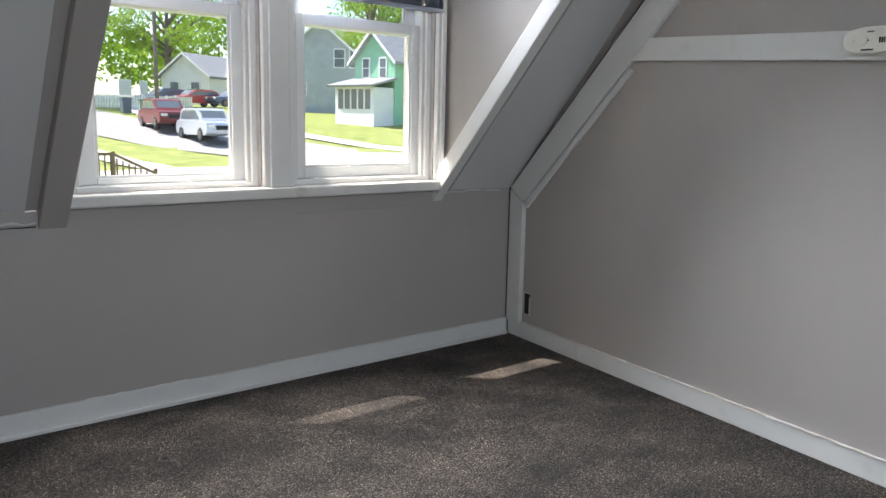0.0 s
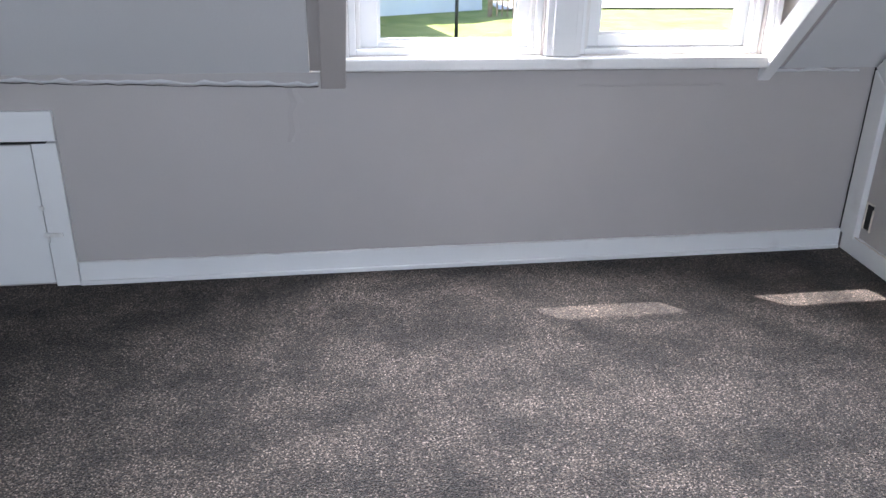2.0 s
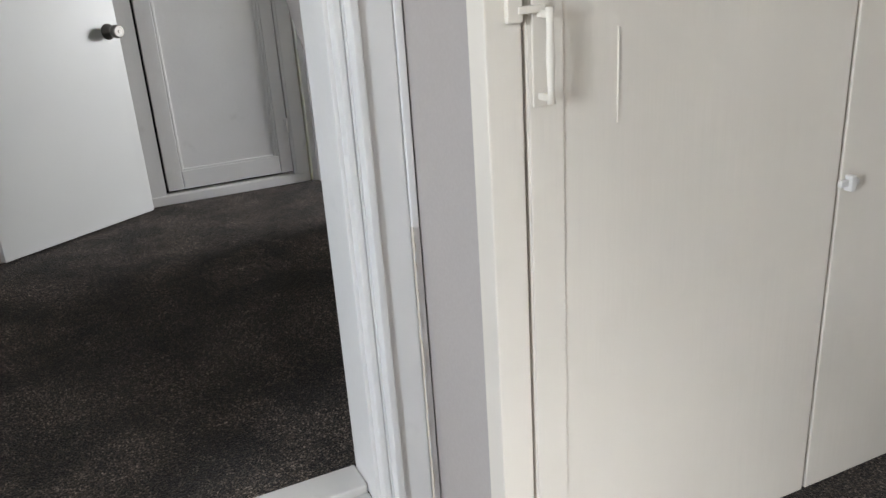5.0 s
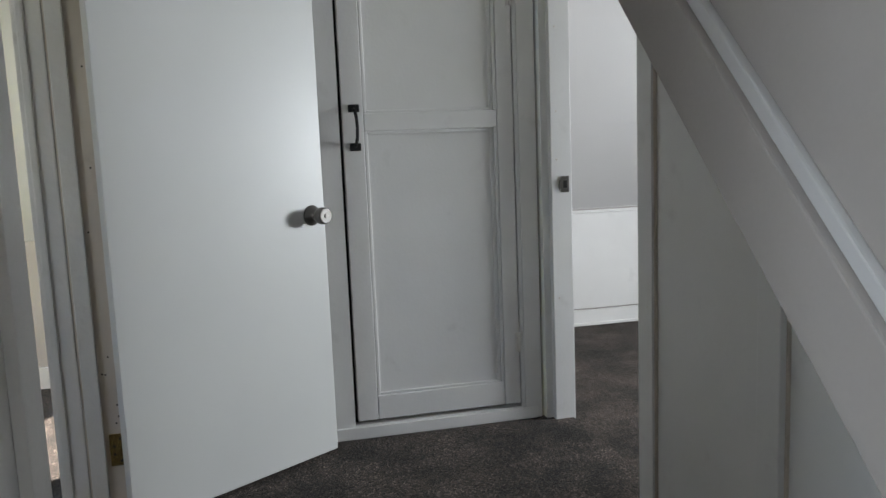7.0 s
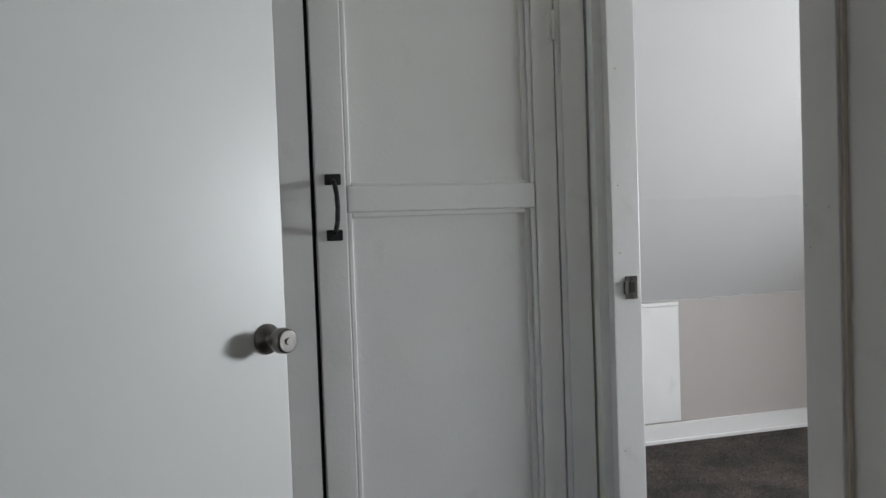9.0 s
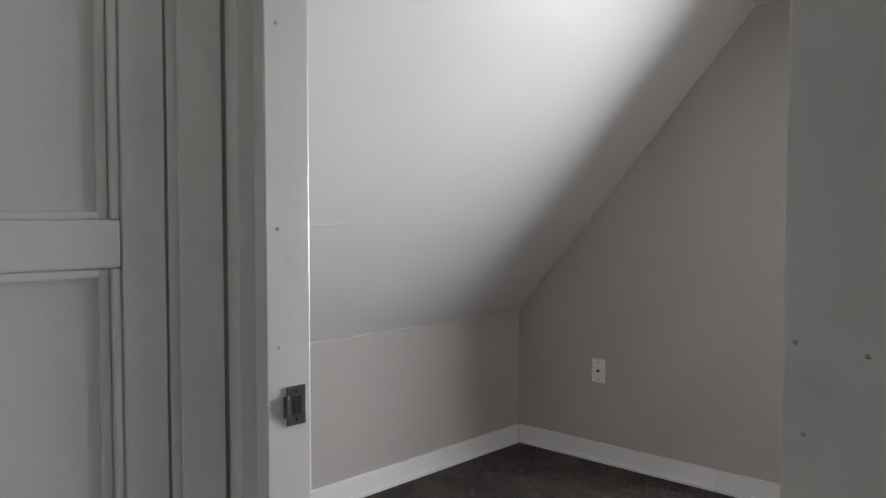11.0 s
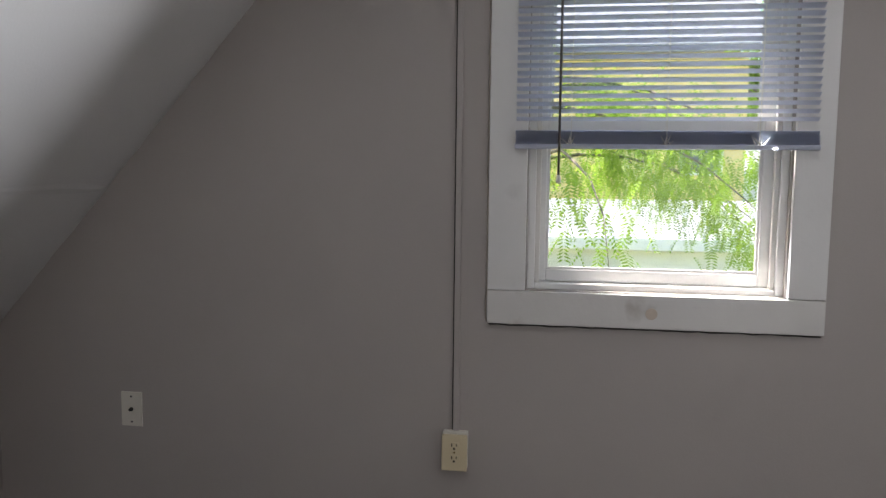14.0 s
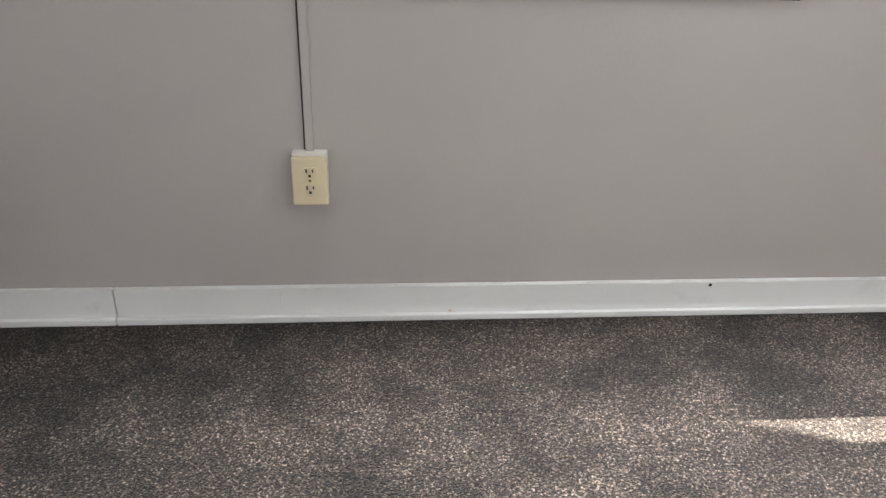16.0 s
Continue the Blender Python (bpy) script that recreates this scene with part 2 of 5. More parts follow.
# bedroom
structure("floor_bedroom", boxes((-1.24, -1.3, -0.12, 2.70, 3.06, 0.0)), CARPET, "dark brown speckled cut-pile carpet of the bedroom", "floor")
wall("wall_north", "y", WALL_Y, 3.22, -1.24, GABLE_X + 0.15, 0, KNEE + 0.005, [], GREIGE, "grey painted knee wall under the dormer windows")
wall("wall_dormer", "y", WALL_Y, 3.22, 0.70, 2.160, KNEE + 0.005, CEIL, [(0.775, 1.375, 0.695, 1.78), (1.495, 2.112, 0.695, 1.78)], GREIGE, "dormer wall with two window openings")
y_top = WALL_Y - (CEIL - KNEE) / RISE
SLAB = [(WALL_Y + 0.005, KNEE), (y_top, CEIL), (y_top, CEIL + 0.12), (WALL_Y + 0.17, KNEE + 0.02)]
structure("ceiling_slope_west", prism(SLAB, "x", -1.24, 0.655), SLOPE_PAINT, "pale grey sloping ceiling under the roof", "ceiling")
structure("ceiling_slope_east", prism(SLAB, "x", 2.205, GABLE_X + 0.12), SLOPE_PAINT, "pale grey strip of sloping ceiling by the gable", "ceiling")
structure("ceiling_bedroom", boxes((-1.24, -1.3, CEIL, 2.70, y_top, CEIL + 0.12), (0.70, y_top, CEIL, 2.165, 3.22, CEIL + 0.12)), SLOPE_PAINT, "flat pale bedroom ceiling", "ceiling")
for nm, xa, xb in (("wall_cheek_west", 0.656, 0.698), ("wall_cheek_east", 2.163, 2.204)):
    structure(nm, prism([(WALL_Y, KNEE + 0.01), (WALL_Y, CEIL), (y_top, CEIL)], "x", xa, xb), GREIGE, "triangular side wall of the dormer", "wall")
wall("wall_gable", "x", GABLE_X, GABLE_X + 0.15, -1.3, 3.06, 0, CEIL, [], GREIGE, "plain grey painted gable wall of the bedroom")
# The opening in this unseen wall is added to hold the south fill lamp.
wall("wall_south", "y", -1.45, -1.3, -1.24, 2.70, 0, CEIL, [(0.24, 1.00, 0.82, 1.78)], GREIGE, "plain grey wall closing the bedroom, with an added unseen window opening")
wall("wall_hall_east", "x", -1.235, -1.045, -1.3, 1.655, 0, CEIL, [(0.79, 1.568, -0.01, 1.99)], TRIM, "partition with the doorway between bedroom and hall")
wall("wall_closet_end", "y", 1.658, 1.70, -1.09, CLOSET_X - 0.025, 0, CEIL, [], GREIGE, "narrow grey end wall of the built-in closet")
wall("wall_closet_back", "x", -1.235, -1.10, 1.656, 3.05, 0, CEIL, [], GREIGE, "plain wall between closet and hall alcove")

# hall
structure("floor_hall", boxes((-3.66, 0.69, -0.12, -1.232, 2.275, HALL)), CARPET, "dark brown speckled carpet of the hall", "floor")
wall("wall_panel", "x", -3.80, -3.655, 0.79, 2.16, 0, CEIL, [(1.471, 2.092, 0.09, 1.98)], TRIM, "white wall with the panelled closet door")
wall("wall_hall_north", "y", 2.18, 2.272, -3.655, -1.05, 0, CEIL, [(-3.625, -2.883, -0.01, 2.0)], TRIM, "white hall wall with the doorway to the small bedroom")
wall("wall_hall_south", "y", 0.69, 0.79, -3.80, -1.235, 0, CEIL, [(-3.225, -2.41, -0.01, 2.0)], TRIM, "white hall wall with an open doorway")
structure("ceiling_hall", boxes((-3.80, 0.69, CEIL, -1.235, 2.37, CEIL + 0.12)), SLOPE_PAINT, "flat pale hall ceiling", "ceiling")

# roof slope over the hall alcove: falls towards the bedroom, with a trimmed edge
ALC = 1.672
structure("wall_alcove_edge", prism([(-2.734, 2.05), (-1.235, 0.506), (-1.235, 2.05)], "y", ALC, ALC + 0.06), GREIGE, "grey wall above the sloping trim in the hall", "wall")
structure("ceiling_slope_alcove", prism([(-2.734, 2.05), (-1.235, 0.506), (-1.235, 2.05)], "y", ALC + 0.06, 2.18), SLOPE_PAINT, "pale sloping ceiling of the hall alcove", "ceiling")
def slope_band(x, lift):
    return (x, 0.944 - (x + 1.66) * 1.03 + lift)
structure("trim_alcove", prism([slope_band(-2.734, -0.002), slope_band(-1.236, -0.002), slope_band(-1.236, 0.116), slope_band(-2.62, 0.116)], "y", ALC - 0.022, ALC, 0.003), GREIGE, "sloping painted trim board in the hall", "trim")
structure("trim_alcove", prism([slope_band(-2.62, 0.117), slope_band(-1.236, 0.117), slope_band(-1.236, 0.142), slope_band(-2.60, 0.142)], "y", ALC - 0.012, ALC, 0.003), SLOPE_PAINT, "narrow sloping bead above the trim board", "trim")

# small bedroom
C_X, C_Y, C_KNEE = -5.13, 4.785, 0.684
structure("floor_small_bedroom", boxes((-5.28, 2.275, -0.12, -1.6, 4.81, 0.0)), CARPET, "dark brown speckled carpet of the small bedroom", "floor")
wall("wall_knee_west", "x", C_X - 0.15, C_X, 2.18, C_Y, 0, C_KNEE, [], GREIGE, "grey painted knee wall under the slope")
c_top = C_X + (CEIL - C_KNEE) / 1.127
structure("ceiling_slope_small_bedroom", prism([(C_X - 0.005, C_KNEE), (c_top, CEIL), (c_top, CEIL + 0.12), (C_X - 0.15, C_KNEE + 0.02)], "y", 2.272, C_Y), SLOPE_PAINT, "glossy pale sloping ceiling with a faint seam", "ceiling")
structure("ceiling_small_bedroom", boxes((c_top, 2.272, CEIL, -1.6, C_Y, CEIL + 0.12)), SLOPE_PAINT, "flat pale ceiling of the small bedroom", "ceiling")
wall("wall_gable_north", "y", C_Y, C_Y + 0.16, -5.28, -1.45, 0, CEIL, [(-3.372, -2.645, 0.875, 1.845)], GREIGE, "grey painted gable wall with a window")
wall("wall_east_small_bedroom", "x", -1.6, -1.45, 2.272, C_Y, 0, CEIL, [], GREIGE, "plain grey wall closing the small bedroom")
structure("ceiling_slope_small_east", prism([(-2.46, CEIL), (-1.6, 1.20), (-1.6, CEIL)], "y", 2.272, C_Y), SLOPE_PAINT, "pale sloping ceiling on the far side", "ceiling")
wall("wall_south_small_bedroom", "y", 2.18, 2.272, -5.28, -3.655, 0, CEIL, [], GREIGE, "plain grey wall behind the panelled closet")

# room seen past the open slab door
structure("floor_back_room", boxes((-5.2, -1.6, -0.12, -2.0, 0.69, HALL)), CARPET, "dark brown carpet of the back room", "floor")
wall("wall_knee_back", "x", -4.90, -4.75, -1.6, 0.69, 0, 0.72, [], GREIGE, "grey knee wall of the back room")
structure("ceiling_slope_back", prism([(-4.755, 0.72), (-3.55, CEIL), (-3.55, CEIL + 0.12), (-4.9, 0.74)], "y", -1.6, 0.69), SLOPE_PAINT, "pale sloping ceiling of the back room", "ceiling")
structure("ceiling_back", boxes((-3.55, -1.6, CEIL, -2.0, 0.69, CEIL + 0.12)), SLOPE_PAINT, "flat ceiling of the back room", "ceiling")
wall("wall_back_south", "y", -1.75, -1.6, -4.9, -2.0, 0, CEIL, [], GREIGE, "plain wall of the back room")
# Unseen east opening, its place chosen only for the back-room fill lamp.
wall("wall_back_east", "x", -2.0, -1.9, -1.6, 0.69, 0, CEIL, [(-1.2, -0.4, 0.8, 1.8)], GREIGE, "wall of the back room with an added unseen window opening")

# Unseen overhang, its depth set so only a thin sun patch reaches the carpet.
structure("shading_eave", boxes((0.35, 3.225, 1.93, 2.55, 3.473, 2.02)), SLOPE_PAINT, "unseen white eave added over the dormer to trim the sun patches", "eave")
# Unseen half rake, sloped to give the gable window's sun patch its slanted edge.
structure("shading_eave", prism([(-4.7, 1.428), (-2.6, 3.444), (-2.6, 3.56), (-4.7, 1.545)], "y", 4.95, 5.47), SLOPE_PAINT, "unseen white half rake added over the gable window to clip its sun patch", "eave")


# ---- windows, blinds ----
def ragged(u0, u1, step, amp, seed):
    rnd = random.Random(seed)
    n = max(2, int(abs(u1 - u0) / step))
    return [(u0 + (u1 - u0) * i / n, rnd.uniform(-amp, amp)) for i in range(n + 1)]


def seam(name, place, u0, u1, width, material, label, seed, amp=0.003, step=0.03, thick=0.004):
    """A thin uneven line of old caulk or a crack; place(u, v, w) gives the world point."""
    rnd = random.Random(seed)
    bm = bmesh.new()
    last = None
    for u, v in ragged(u0, u1, step, amp, seed):
        h = width * rnd.uniform(0.4, 1.1)
        ring = [bm.verts.new(place(u, v - h / 2, 0.0)), bm.verts.new(place(u, v, thick)), bm.verts.new(place(u, v + h / 2, 0.0))]
        if last:
            for a in range(2):
                bm.faces.new((last[a], last[a + 1], ring[a + 1], ring[a]))
        last = ring
    return tagged(part(name, bm, material), label, "trim", kind="structure")


def window(name, x0, x1, z0, z1, y, gx0, gx1, gz0, mid, label):
    """A double-hung window: frame in the opening, lower sash inside, upper sash behind it."""
    root = thing(name, (x0 + x1) / 2, y, z0, label, "window", kind="structure")
    inv = Matrix.Translation((-(x0 + x1) / 2, -y, -z0))

    def put(nm, bm, mat, parent, lab=""):
        bmesh.ops.transform(bm, matrix=inv, verts=bm.verts[:])
        return part(nm, bm, mat, parent, lab)
    put("window_frame", boxes((x0, y + 0.02, z0, x0 + 0.022, y + 0.15, z1), (x1 - 0.022, y + 0.02, z0, x1, y + 0.15, z1), (x0 + 0.022, y + 0.02, z0, x1 - 0.022, y + 0.15, z0 + 0.018), (x0 + 0.022, y + 0.02, z1 - 0.02, x1 - 0.022, y + 0.15, z1), bevel=0.003), VINYL, root)
    put("stop_bead", boxes((x0 + 0.022, y + 0.030, z0 + 0.018, x0 + 0.036, y + 0.050, z1 - 0.02), (x1 - 0.036, y + 0.030, z0 + 0.018, x1 - 0.022, y + 0.050, z1 - 0.02), bevel=0.003), TRIM_OLD, root)
    for nm, ya, za, zb, ga in (("lower_sash", y + 0.055, z0 + 0.02, mid + 0.02, gz0), ("upper_sash", y + 0.095, mid - 0.02, z1 - 0.022, mid + 0.02)):
        gt = (mid - 0.018) if nm == "lower_sash" else z1 - 0.065
        sa, sb = x0 + 0.024, x1 - 0.024
        s = put(nm, boxes((sa, ya, za, gx0, ya + 0.034, zb), (gx1, ya, za, sb, ya + 0.034, zb), (gx0, ya, za, gx1, ya + 0.034, ga), (gx0, ya, gt, gx1, ya + 0.034, zb), bevel=0.004), VINYL, root)
        put("glazing_bead", boxes((gx0, ya + 0.006, ga, gx0 + 0.008, ya + 0.012, gt), (gx1 - 0.008, ya + 0.006, ga, gx1, ya + 0.012, gt), (gx0 + 0.008, ya + 0.006, ga, gx1 - 0.008, ya + 0.012, ga + 0.008), bevel=0.001), VINYL, s)
        g = put("pane", boxes((gx0, ya + 0.015, ga, gx1, ya + 0.019, gt)), GLASS, s, "clear window pane")
        g.visible_shadow = False
    return root


def blind(x0, x1, y, z_bottom, z_top, label, wand_drop, pitch=0.0215):
    """A raised venetian blind: head rail, hanging slats, the gathered stack and its bottom rail, cords and a wand."""
    root = thing("venetian_blind", (x0 + x1) / 2, y, z_top, label, "blind", "window blinds")
    w = (x1 - x0) / 2
    part("head_rail", boxes((-w - 0.004, -0.014, -0.028, w + 0.004, 0.014, 0.0), bevel=0.002), VINYL, root, "white head rail")
    drop = z_top - z_bottom
    bm = bmesh.new()
    prof = [(-0.0125, -0.0032), (-0.006, -0.0008), (0.0, 0.0), (0.006, -0.0008), (0.0125, -0.0032)]
    tilt = radians(-24)
    ring = [(p * math.cos(tilt) - q * math.sin(tilt), p * math.sin(tilt) + q * math.cos(tilt)) for p, q in prof]
    low = [bm.verts.new((-w, p, q)) for p, q in ring]
    high = [bm.verts.new((w, p, q)) for p, q in ring]
    for i in range(4):
        bm.faces.new((low[i], low[i + 1], high[i + 1], high[i])).smooth = True
    first = part("slat", bm, BLIND, root)
    first.location = (0, 0, -0.045)
    n = int((drop - 0.045 - 0.05) / pitch)
    rnd = random.Random(int(abs(x0) * 100))
    for i in range(1, n):
        o = new("slat", first.data)
        o.parent = root
        o.location = (0, 0, -0.045 - i * pitch)
        o.rotation_euler = (radians(rnd.uniform(-1.5, 1.5)), radians(rnd.uniform(-0.12, 0.12)), 0)
    for i in range(20):
        o = new("slat", first.data)
        o.parent = root
        o.location = (rnd.uniform(-0.002, 0.002), 0, -drop + 0.016 + i * 0.0019)
        o.rotation_euler = (radians(24 + rnd.uniform(-3, 3)), 0, 0)
    part("bottom_rail", boxes((-w - 0.003, -0.013, -drop, w + 0.003, 0.013, -drop + 0.014), bevel=0.003), BLIND, root, "grey bottom rail")
    for f in (-0.62, 0.02, 0.62):
        part("ladder_cord", boxes((w * f - 0.0008, -0.014, -drop + 0.01, w * f + 0.0008, -0.0125, -0.028), (w * f - 0.0008, 0.0125, -drop + 0.01, w * f + 0.0008, 0.014, -0.028)), PLATE_WHITE, root)
        bm = bmesh.new()
        for k in range(7):
            add_turned(bm, [(0.0008, 0), (0.0012, 0.014), (0.0008, 0.028)], pose(w * f + rnd.uniform(-0.012, 0.012), -0.016, -drop + 0.012, rnd.uniform(-30, 30), rnd.uniform(-50, 50), 0), 5)
        part("slack_cord", bm, PLATE_WHITE, root)
    if wand_drop:
        wx = -w * 0.70
        part("tilt_wand", turned([(0.0036, 0), (0.0036, wand_drop - 0.03), (0.0022, wand_drop - 0.02), (0.0022, wand_drop)], pose(wx, -0.02, -0.02 - wand_drop, 0, 0, 0), 8), NICKEL, root, "thin grey tilt wand")
        part("wand_tip", turned([(0.004, 0), (0.0075, 0.004), (0.006, 0.018), (0.0035, 0.024)], pose(wx, -0.02, -0.04 - wand_drop, 0, 0, 0), 10), PLATE_WHITE, root)
    return root


window("window_1", 0.775, 1.375, 0.695, 1.78, WALL_Y, 0.867, 1.302, 0.735, 1.27, "white double-hung dormer window with worn sill")
window("window_2", 1.495, 2.112, 0.695, 1.78, WALL_Y, 1.571, 2.045, 0.753, 1.27, "white double-hung dormer window with worn sill")
structure("window_sill", boxes((0.742, 2.975, 0.657, 2.150, 3.045, 0.694), bevel=0.006), TRIM_OLD, "thick worn white window stool under both windows", "window sill")
structure("trim_window", boxes((1.378, 2.998, 0.696, 1.492, 3.019, CEIL - 0.01), (1.398, 2.990, 0.696, 1.472, 2.998, CEIL - 0.01), bevel=0.004), TRIM, "white mullion casing between the dormer windows", "trim")
structure("trim_window", boxes((2.114, 2.996, 0.696, 2.150, 3.019, CEIL - 0.01), (2.126, 2.986, 0.696, 2.146, 2.996, CEIL - 0.01), bevel=0.004), TRIM, "narrow white side casing of the dormer window", "trim")
structure("trim_window", boxes((0.742, 2.996, 0.696, 0.773, 3.019, CEIL - 0.01), bevel=0.004), TRIM, "narrow white side casing of the dormer window", "trim")
blind(0.79, 1.39, 2.995, 1.365, 1.86, "raised grey venetian blind over the dormer window", 0)
blind(1.57, 2.125, 2.995, 1.335, 1.86, "raised grey venetian blind over the dormer window", 0)


# ---- bedroom trim ----
def rake(y, lift=0.0):
    return (y, KNEE + RISE * (WALL_Y - y) + lift)


structure("trim_dormer", prism([rake(3.025, -0.035), rake(y_top, -0.035), rake(y_top, 0.065), rake(3.025, 0.065)], "x", 2.118, 2.163, 0.004), TRIM, "white sloping board at the edge of the dormer", "trim")
structure("trim_dormer", prism([rake(3.045, -0.045), rake(y_top, -0.045), rake(y_top, 0.075), rake(3.045, 0.075)], "x", 0.687, 0.762, 0.004), GREIGE, "grey painted sloping board at the edge of the dormer", "trim")
structure("trim_gable", prism([(3.008, 0.062), (3.008, 0.642), (2.918, 0.588), (2.918, 0.062)], "x", GABLE_X - 0.024, GABLE_X - 0.001, 0.003), TRIM, "white upright corner board beside the gable", "trim")
structure("trim_gable", prism([(3.010, 0.648), (y_top, 1.868), (y_top, 1.706), (2.918, 0.595)], "x", GABLE_X - 0.022, GABLE_X - 0.001, 0.003), TRIM, "white sloping board along the gable", "trim")
structure("trim_gable", prism([(2.913, 0.592), (2.345, 1.128), (2.332, 1.112), (2.905, 0.568)], "x", GABLE_X - 0.016, GABLE_X - 0.001, 0.003), TRIM, "narrow white bead beside the sloping board", "trim")
structure("trim_gable", prism([(-1.29, 0.965), (2.345, 1.149), (2.262, 1.221), (-1.29, 1.039)], "x", GABLE_X - 0.020, GABLE_X - 0.001, 0.003), TRIM, "white level board across the gable wall", "trim")
seam("trim_gap", lambda u, v, w: (GABLE_X - 0.020 + v, 3.0125 - w, u), 0.06, 0.65, 0.012, DARK, "dark gap behind the corner board", 3)
seam("trim_gap", lambda u, v, w: (GABLE_X - 0.012 - w, u, 0.658 + 0.963 * (3.010 - u) + v), 3.0, 2.0, 0.010, DARK, "dark gap along the sloping board", 4)
structure("baseboard", boxes((-0.084, 3.004, 0, 2.54, 3.019, 0.072), (-0.084, 2.992, 0, 2.535, 3.0035, 0.014), (-0.76, 3.004, 0, -0.546, 3.019, 0.088), bevel=0.003), TRIM, "low white baseboard under the windows", "baseboard")
structure("baseboard", boxes((2.550, 2.545, 0, 2.564, 3.004, 0.070), (2.549, -1.29, 0, 2.564, 2.542, 0.070), bevel=0.003), TRIM, "low white baseboard of the gable wall", "baseboard")
seam("caulk_line", lambda u, v, w: (u, 3.004 - w, 0.073 + v), -0.11, 2.5, 0.006, TRIM_OLD, "uneven paint line above the baseboard", 5)
seam("caulk_line", lambda u, v, w: (2.549 - w, u, 0.071 + v), 3.0, -1.2, 0.006, EARTH, "chipped line above the baseboard", 6)
seam("wall_crack", lambda u, v, w: (u, 3.016 - w, KNEE - 0.003 - 0.026 * (u + 0.7) + v), -0.74, 0.68, 0.004, DARK, "dark crack where slope and knee wall meet", 7, amp=0.003)
seam("caulk_line", lambda u, v, w: (u, 3.014 - w, KNEE + 0.004 - 0.024 * (u + 0.7) + v), -0.74, 0.68, 0.012, SLOPE_PAINT, "peeling caulk where slope and knee wall meet", 8, amp=0.004)
seam("caulk_line", lambda u, v, w: (u, 3.016 - w, 0.652 + v), 0.74, 2.15, 0.008, GREIGE, "ragged paint edge under the sill", 9)
seam("caulk_line", lambda u, v, w: (u, 3.014 - w, KNEE - 0.002 + v), 2.165, 2.48, 0.012, SLOPE_PAINT, "ragged plaster edge under the slope", 10, amp=0.005)
seam("plaster_scar", lambda u, v, w: (0.60 + v * 3, 3.018 - w, u), 0.62, 0.44, 0.014, GREIGE, "lumpy plaster repair on the knee wall", 11, amp=0.006, thick=0.003)
seam("plaster_scar", lambda u, v, w: (u, 3.018 - w, 0.60 + v), 1.5, 2.0, 0.012, GREIGE, "lumpy plaster repair under the window", 12, amp=0.003, thick=0.0015)

hole = thing("outlet_hole", 2.564, 2.888, 0.157, "open dark hole for a missing outlet in the gable wall", "wall hole")
part("cavity", boxes((-0.003, -0.018, -0.045, 0.0, 0.018, 0.045)), DARK, hole)
part("torn_edge", boxes((-0.005, 0.016, -0.048, 0.0, 0.024, 0.05), (-0.004, -0.024, -0.05, 0.0, -0.017, 0.03), (-0.005, -0.02, 0.044, 0.0, 0.02, 0.05), bevel=0.001), EARTH, hole, "torn plaster edge")


def letters(name, text, size, m, material, parent):
    c = bpy.data.curves.new(name, "FONT")
    c.body, c.size, c.extrude, c.align_x, c.align_y = text, size, 0.0004, "CENTER", "CENTER"
    tmp = bpy.data.objects.new(name, c)
    me = bpy.data.meshes.new_from_object(tmp)
    bpy.data.objects.remove(tmp)
    me.transform(m)
    me.materials.append(material)
    ob = new(name, me)
    ob.parent = parent
    return ob


alarm = thing("smoke_alarm", GABLE_X - 0.021, 1.472, 1.152, "low oval white smoke alarm on the level gable board", "smoke alarm")


def oval(w, h, n=36, power=3.0):
    """A rounded-rectangle outline of half sizes w and h."""
    out = []
    for i in range(n):
        a = 2 * math.pi * i / n
        c, q = math.cos(a), math.sin(a)
        out.append((math.copysign(abs(c) ** (2 / power), c) * w, math.copysign(abs(q) ** (2 / power), q) * h))
    return out


bm = bmesh.new()
add_prism(bm, oval(0.074, 0.036), "x", -0.012, 0.0)
add_prism(bm, oval(0.070, 0.033), "x", -0.030, -0.012, 0.004)
part("housing", bm, PLATE_WHITE, alarm)
part("sounder_slots", boxes(*[(-0.0315, -0.028 - k * 0.006, -0.008, -0.0298, -0.0255 - k * 0.006, 0.006) for k in range(3)]), DARK, alarm, "dark sounder slots")
part("print_bar", boxes((-0.0315, -0.012, -0.0255, -0.0298, 0.020, -0.0215)), BLACK_IRON, alarm, "dark printed bar")
part("print_bar", boxes((-0.0315, -0.010, 0.0195, -0.0298, 0.008, 0.0225)), BLACK_IRON, alarm, "dark printed bar")
part("test_button", prism(oval(0.017, 0.013, 24, 2.2), "x", -0.0335, -0.0295, 0.001), PLATE_WHITE, alarm, "white test button").location = (0, 0.022, 0)
for yy in (0.040, 0.004):
    part("indicator", turned([(0.0022, 0.0), (0.0018, 0.001)], Matrix.Translation((-0.030, yy, 0.0)) @ Matrix.Rotation(radians(-90), 4, "Y"), 10), BLACK_IRON, alarm, "small dark indicator")

# low access hatch in the knee wall
hatch = thing("access_hatch", -0.315, 3.019, 0.0, "low white-painted access hatch with a thin slot above it", "hatch")
part("top_board", boxes((-0.229, -0.020, 0.462, 0.229, 0, 0.550), bevel=0.002), TRIM, hatch)
part("side_board", boxes((-0.229, -0.020, 0.0, -0.176, 0, 0.460), bevel=0.002), TRIM, hatch)
part("side_board", boxes((0.160, -0.020, 0.0, 0.229, 0, 0.458), bevel=0.002), TRIM, hatch)
hd = part("hatch_door", boxes((-0.172, -0.018, 0.012, 0.157, 0, 0.452), bevel=0.002), TRIM, hatch)
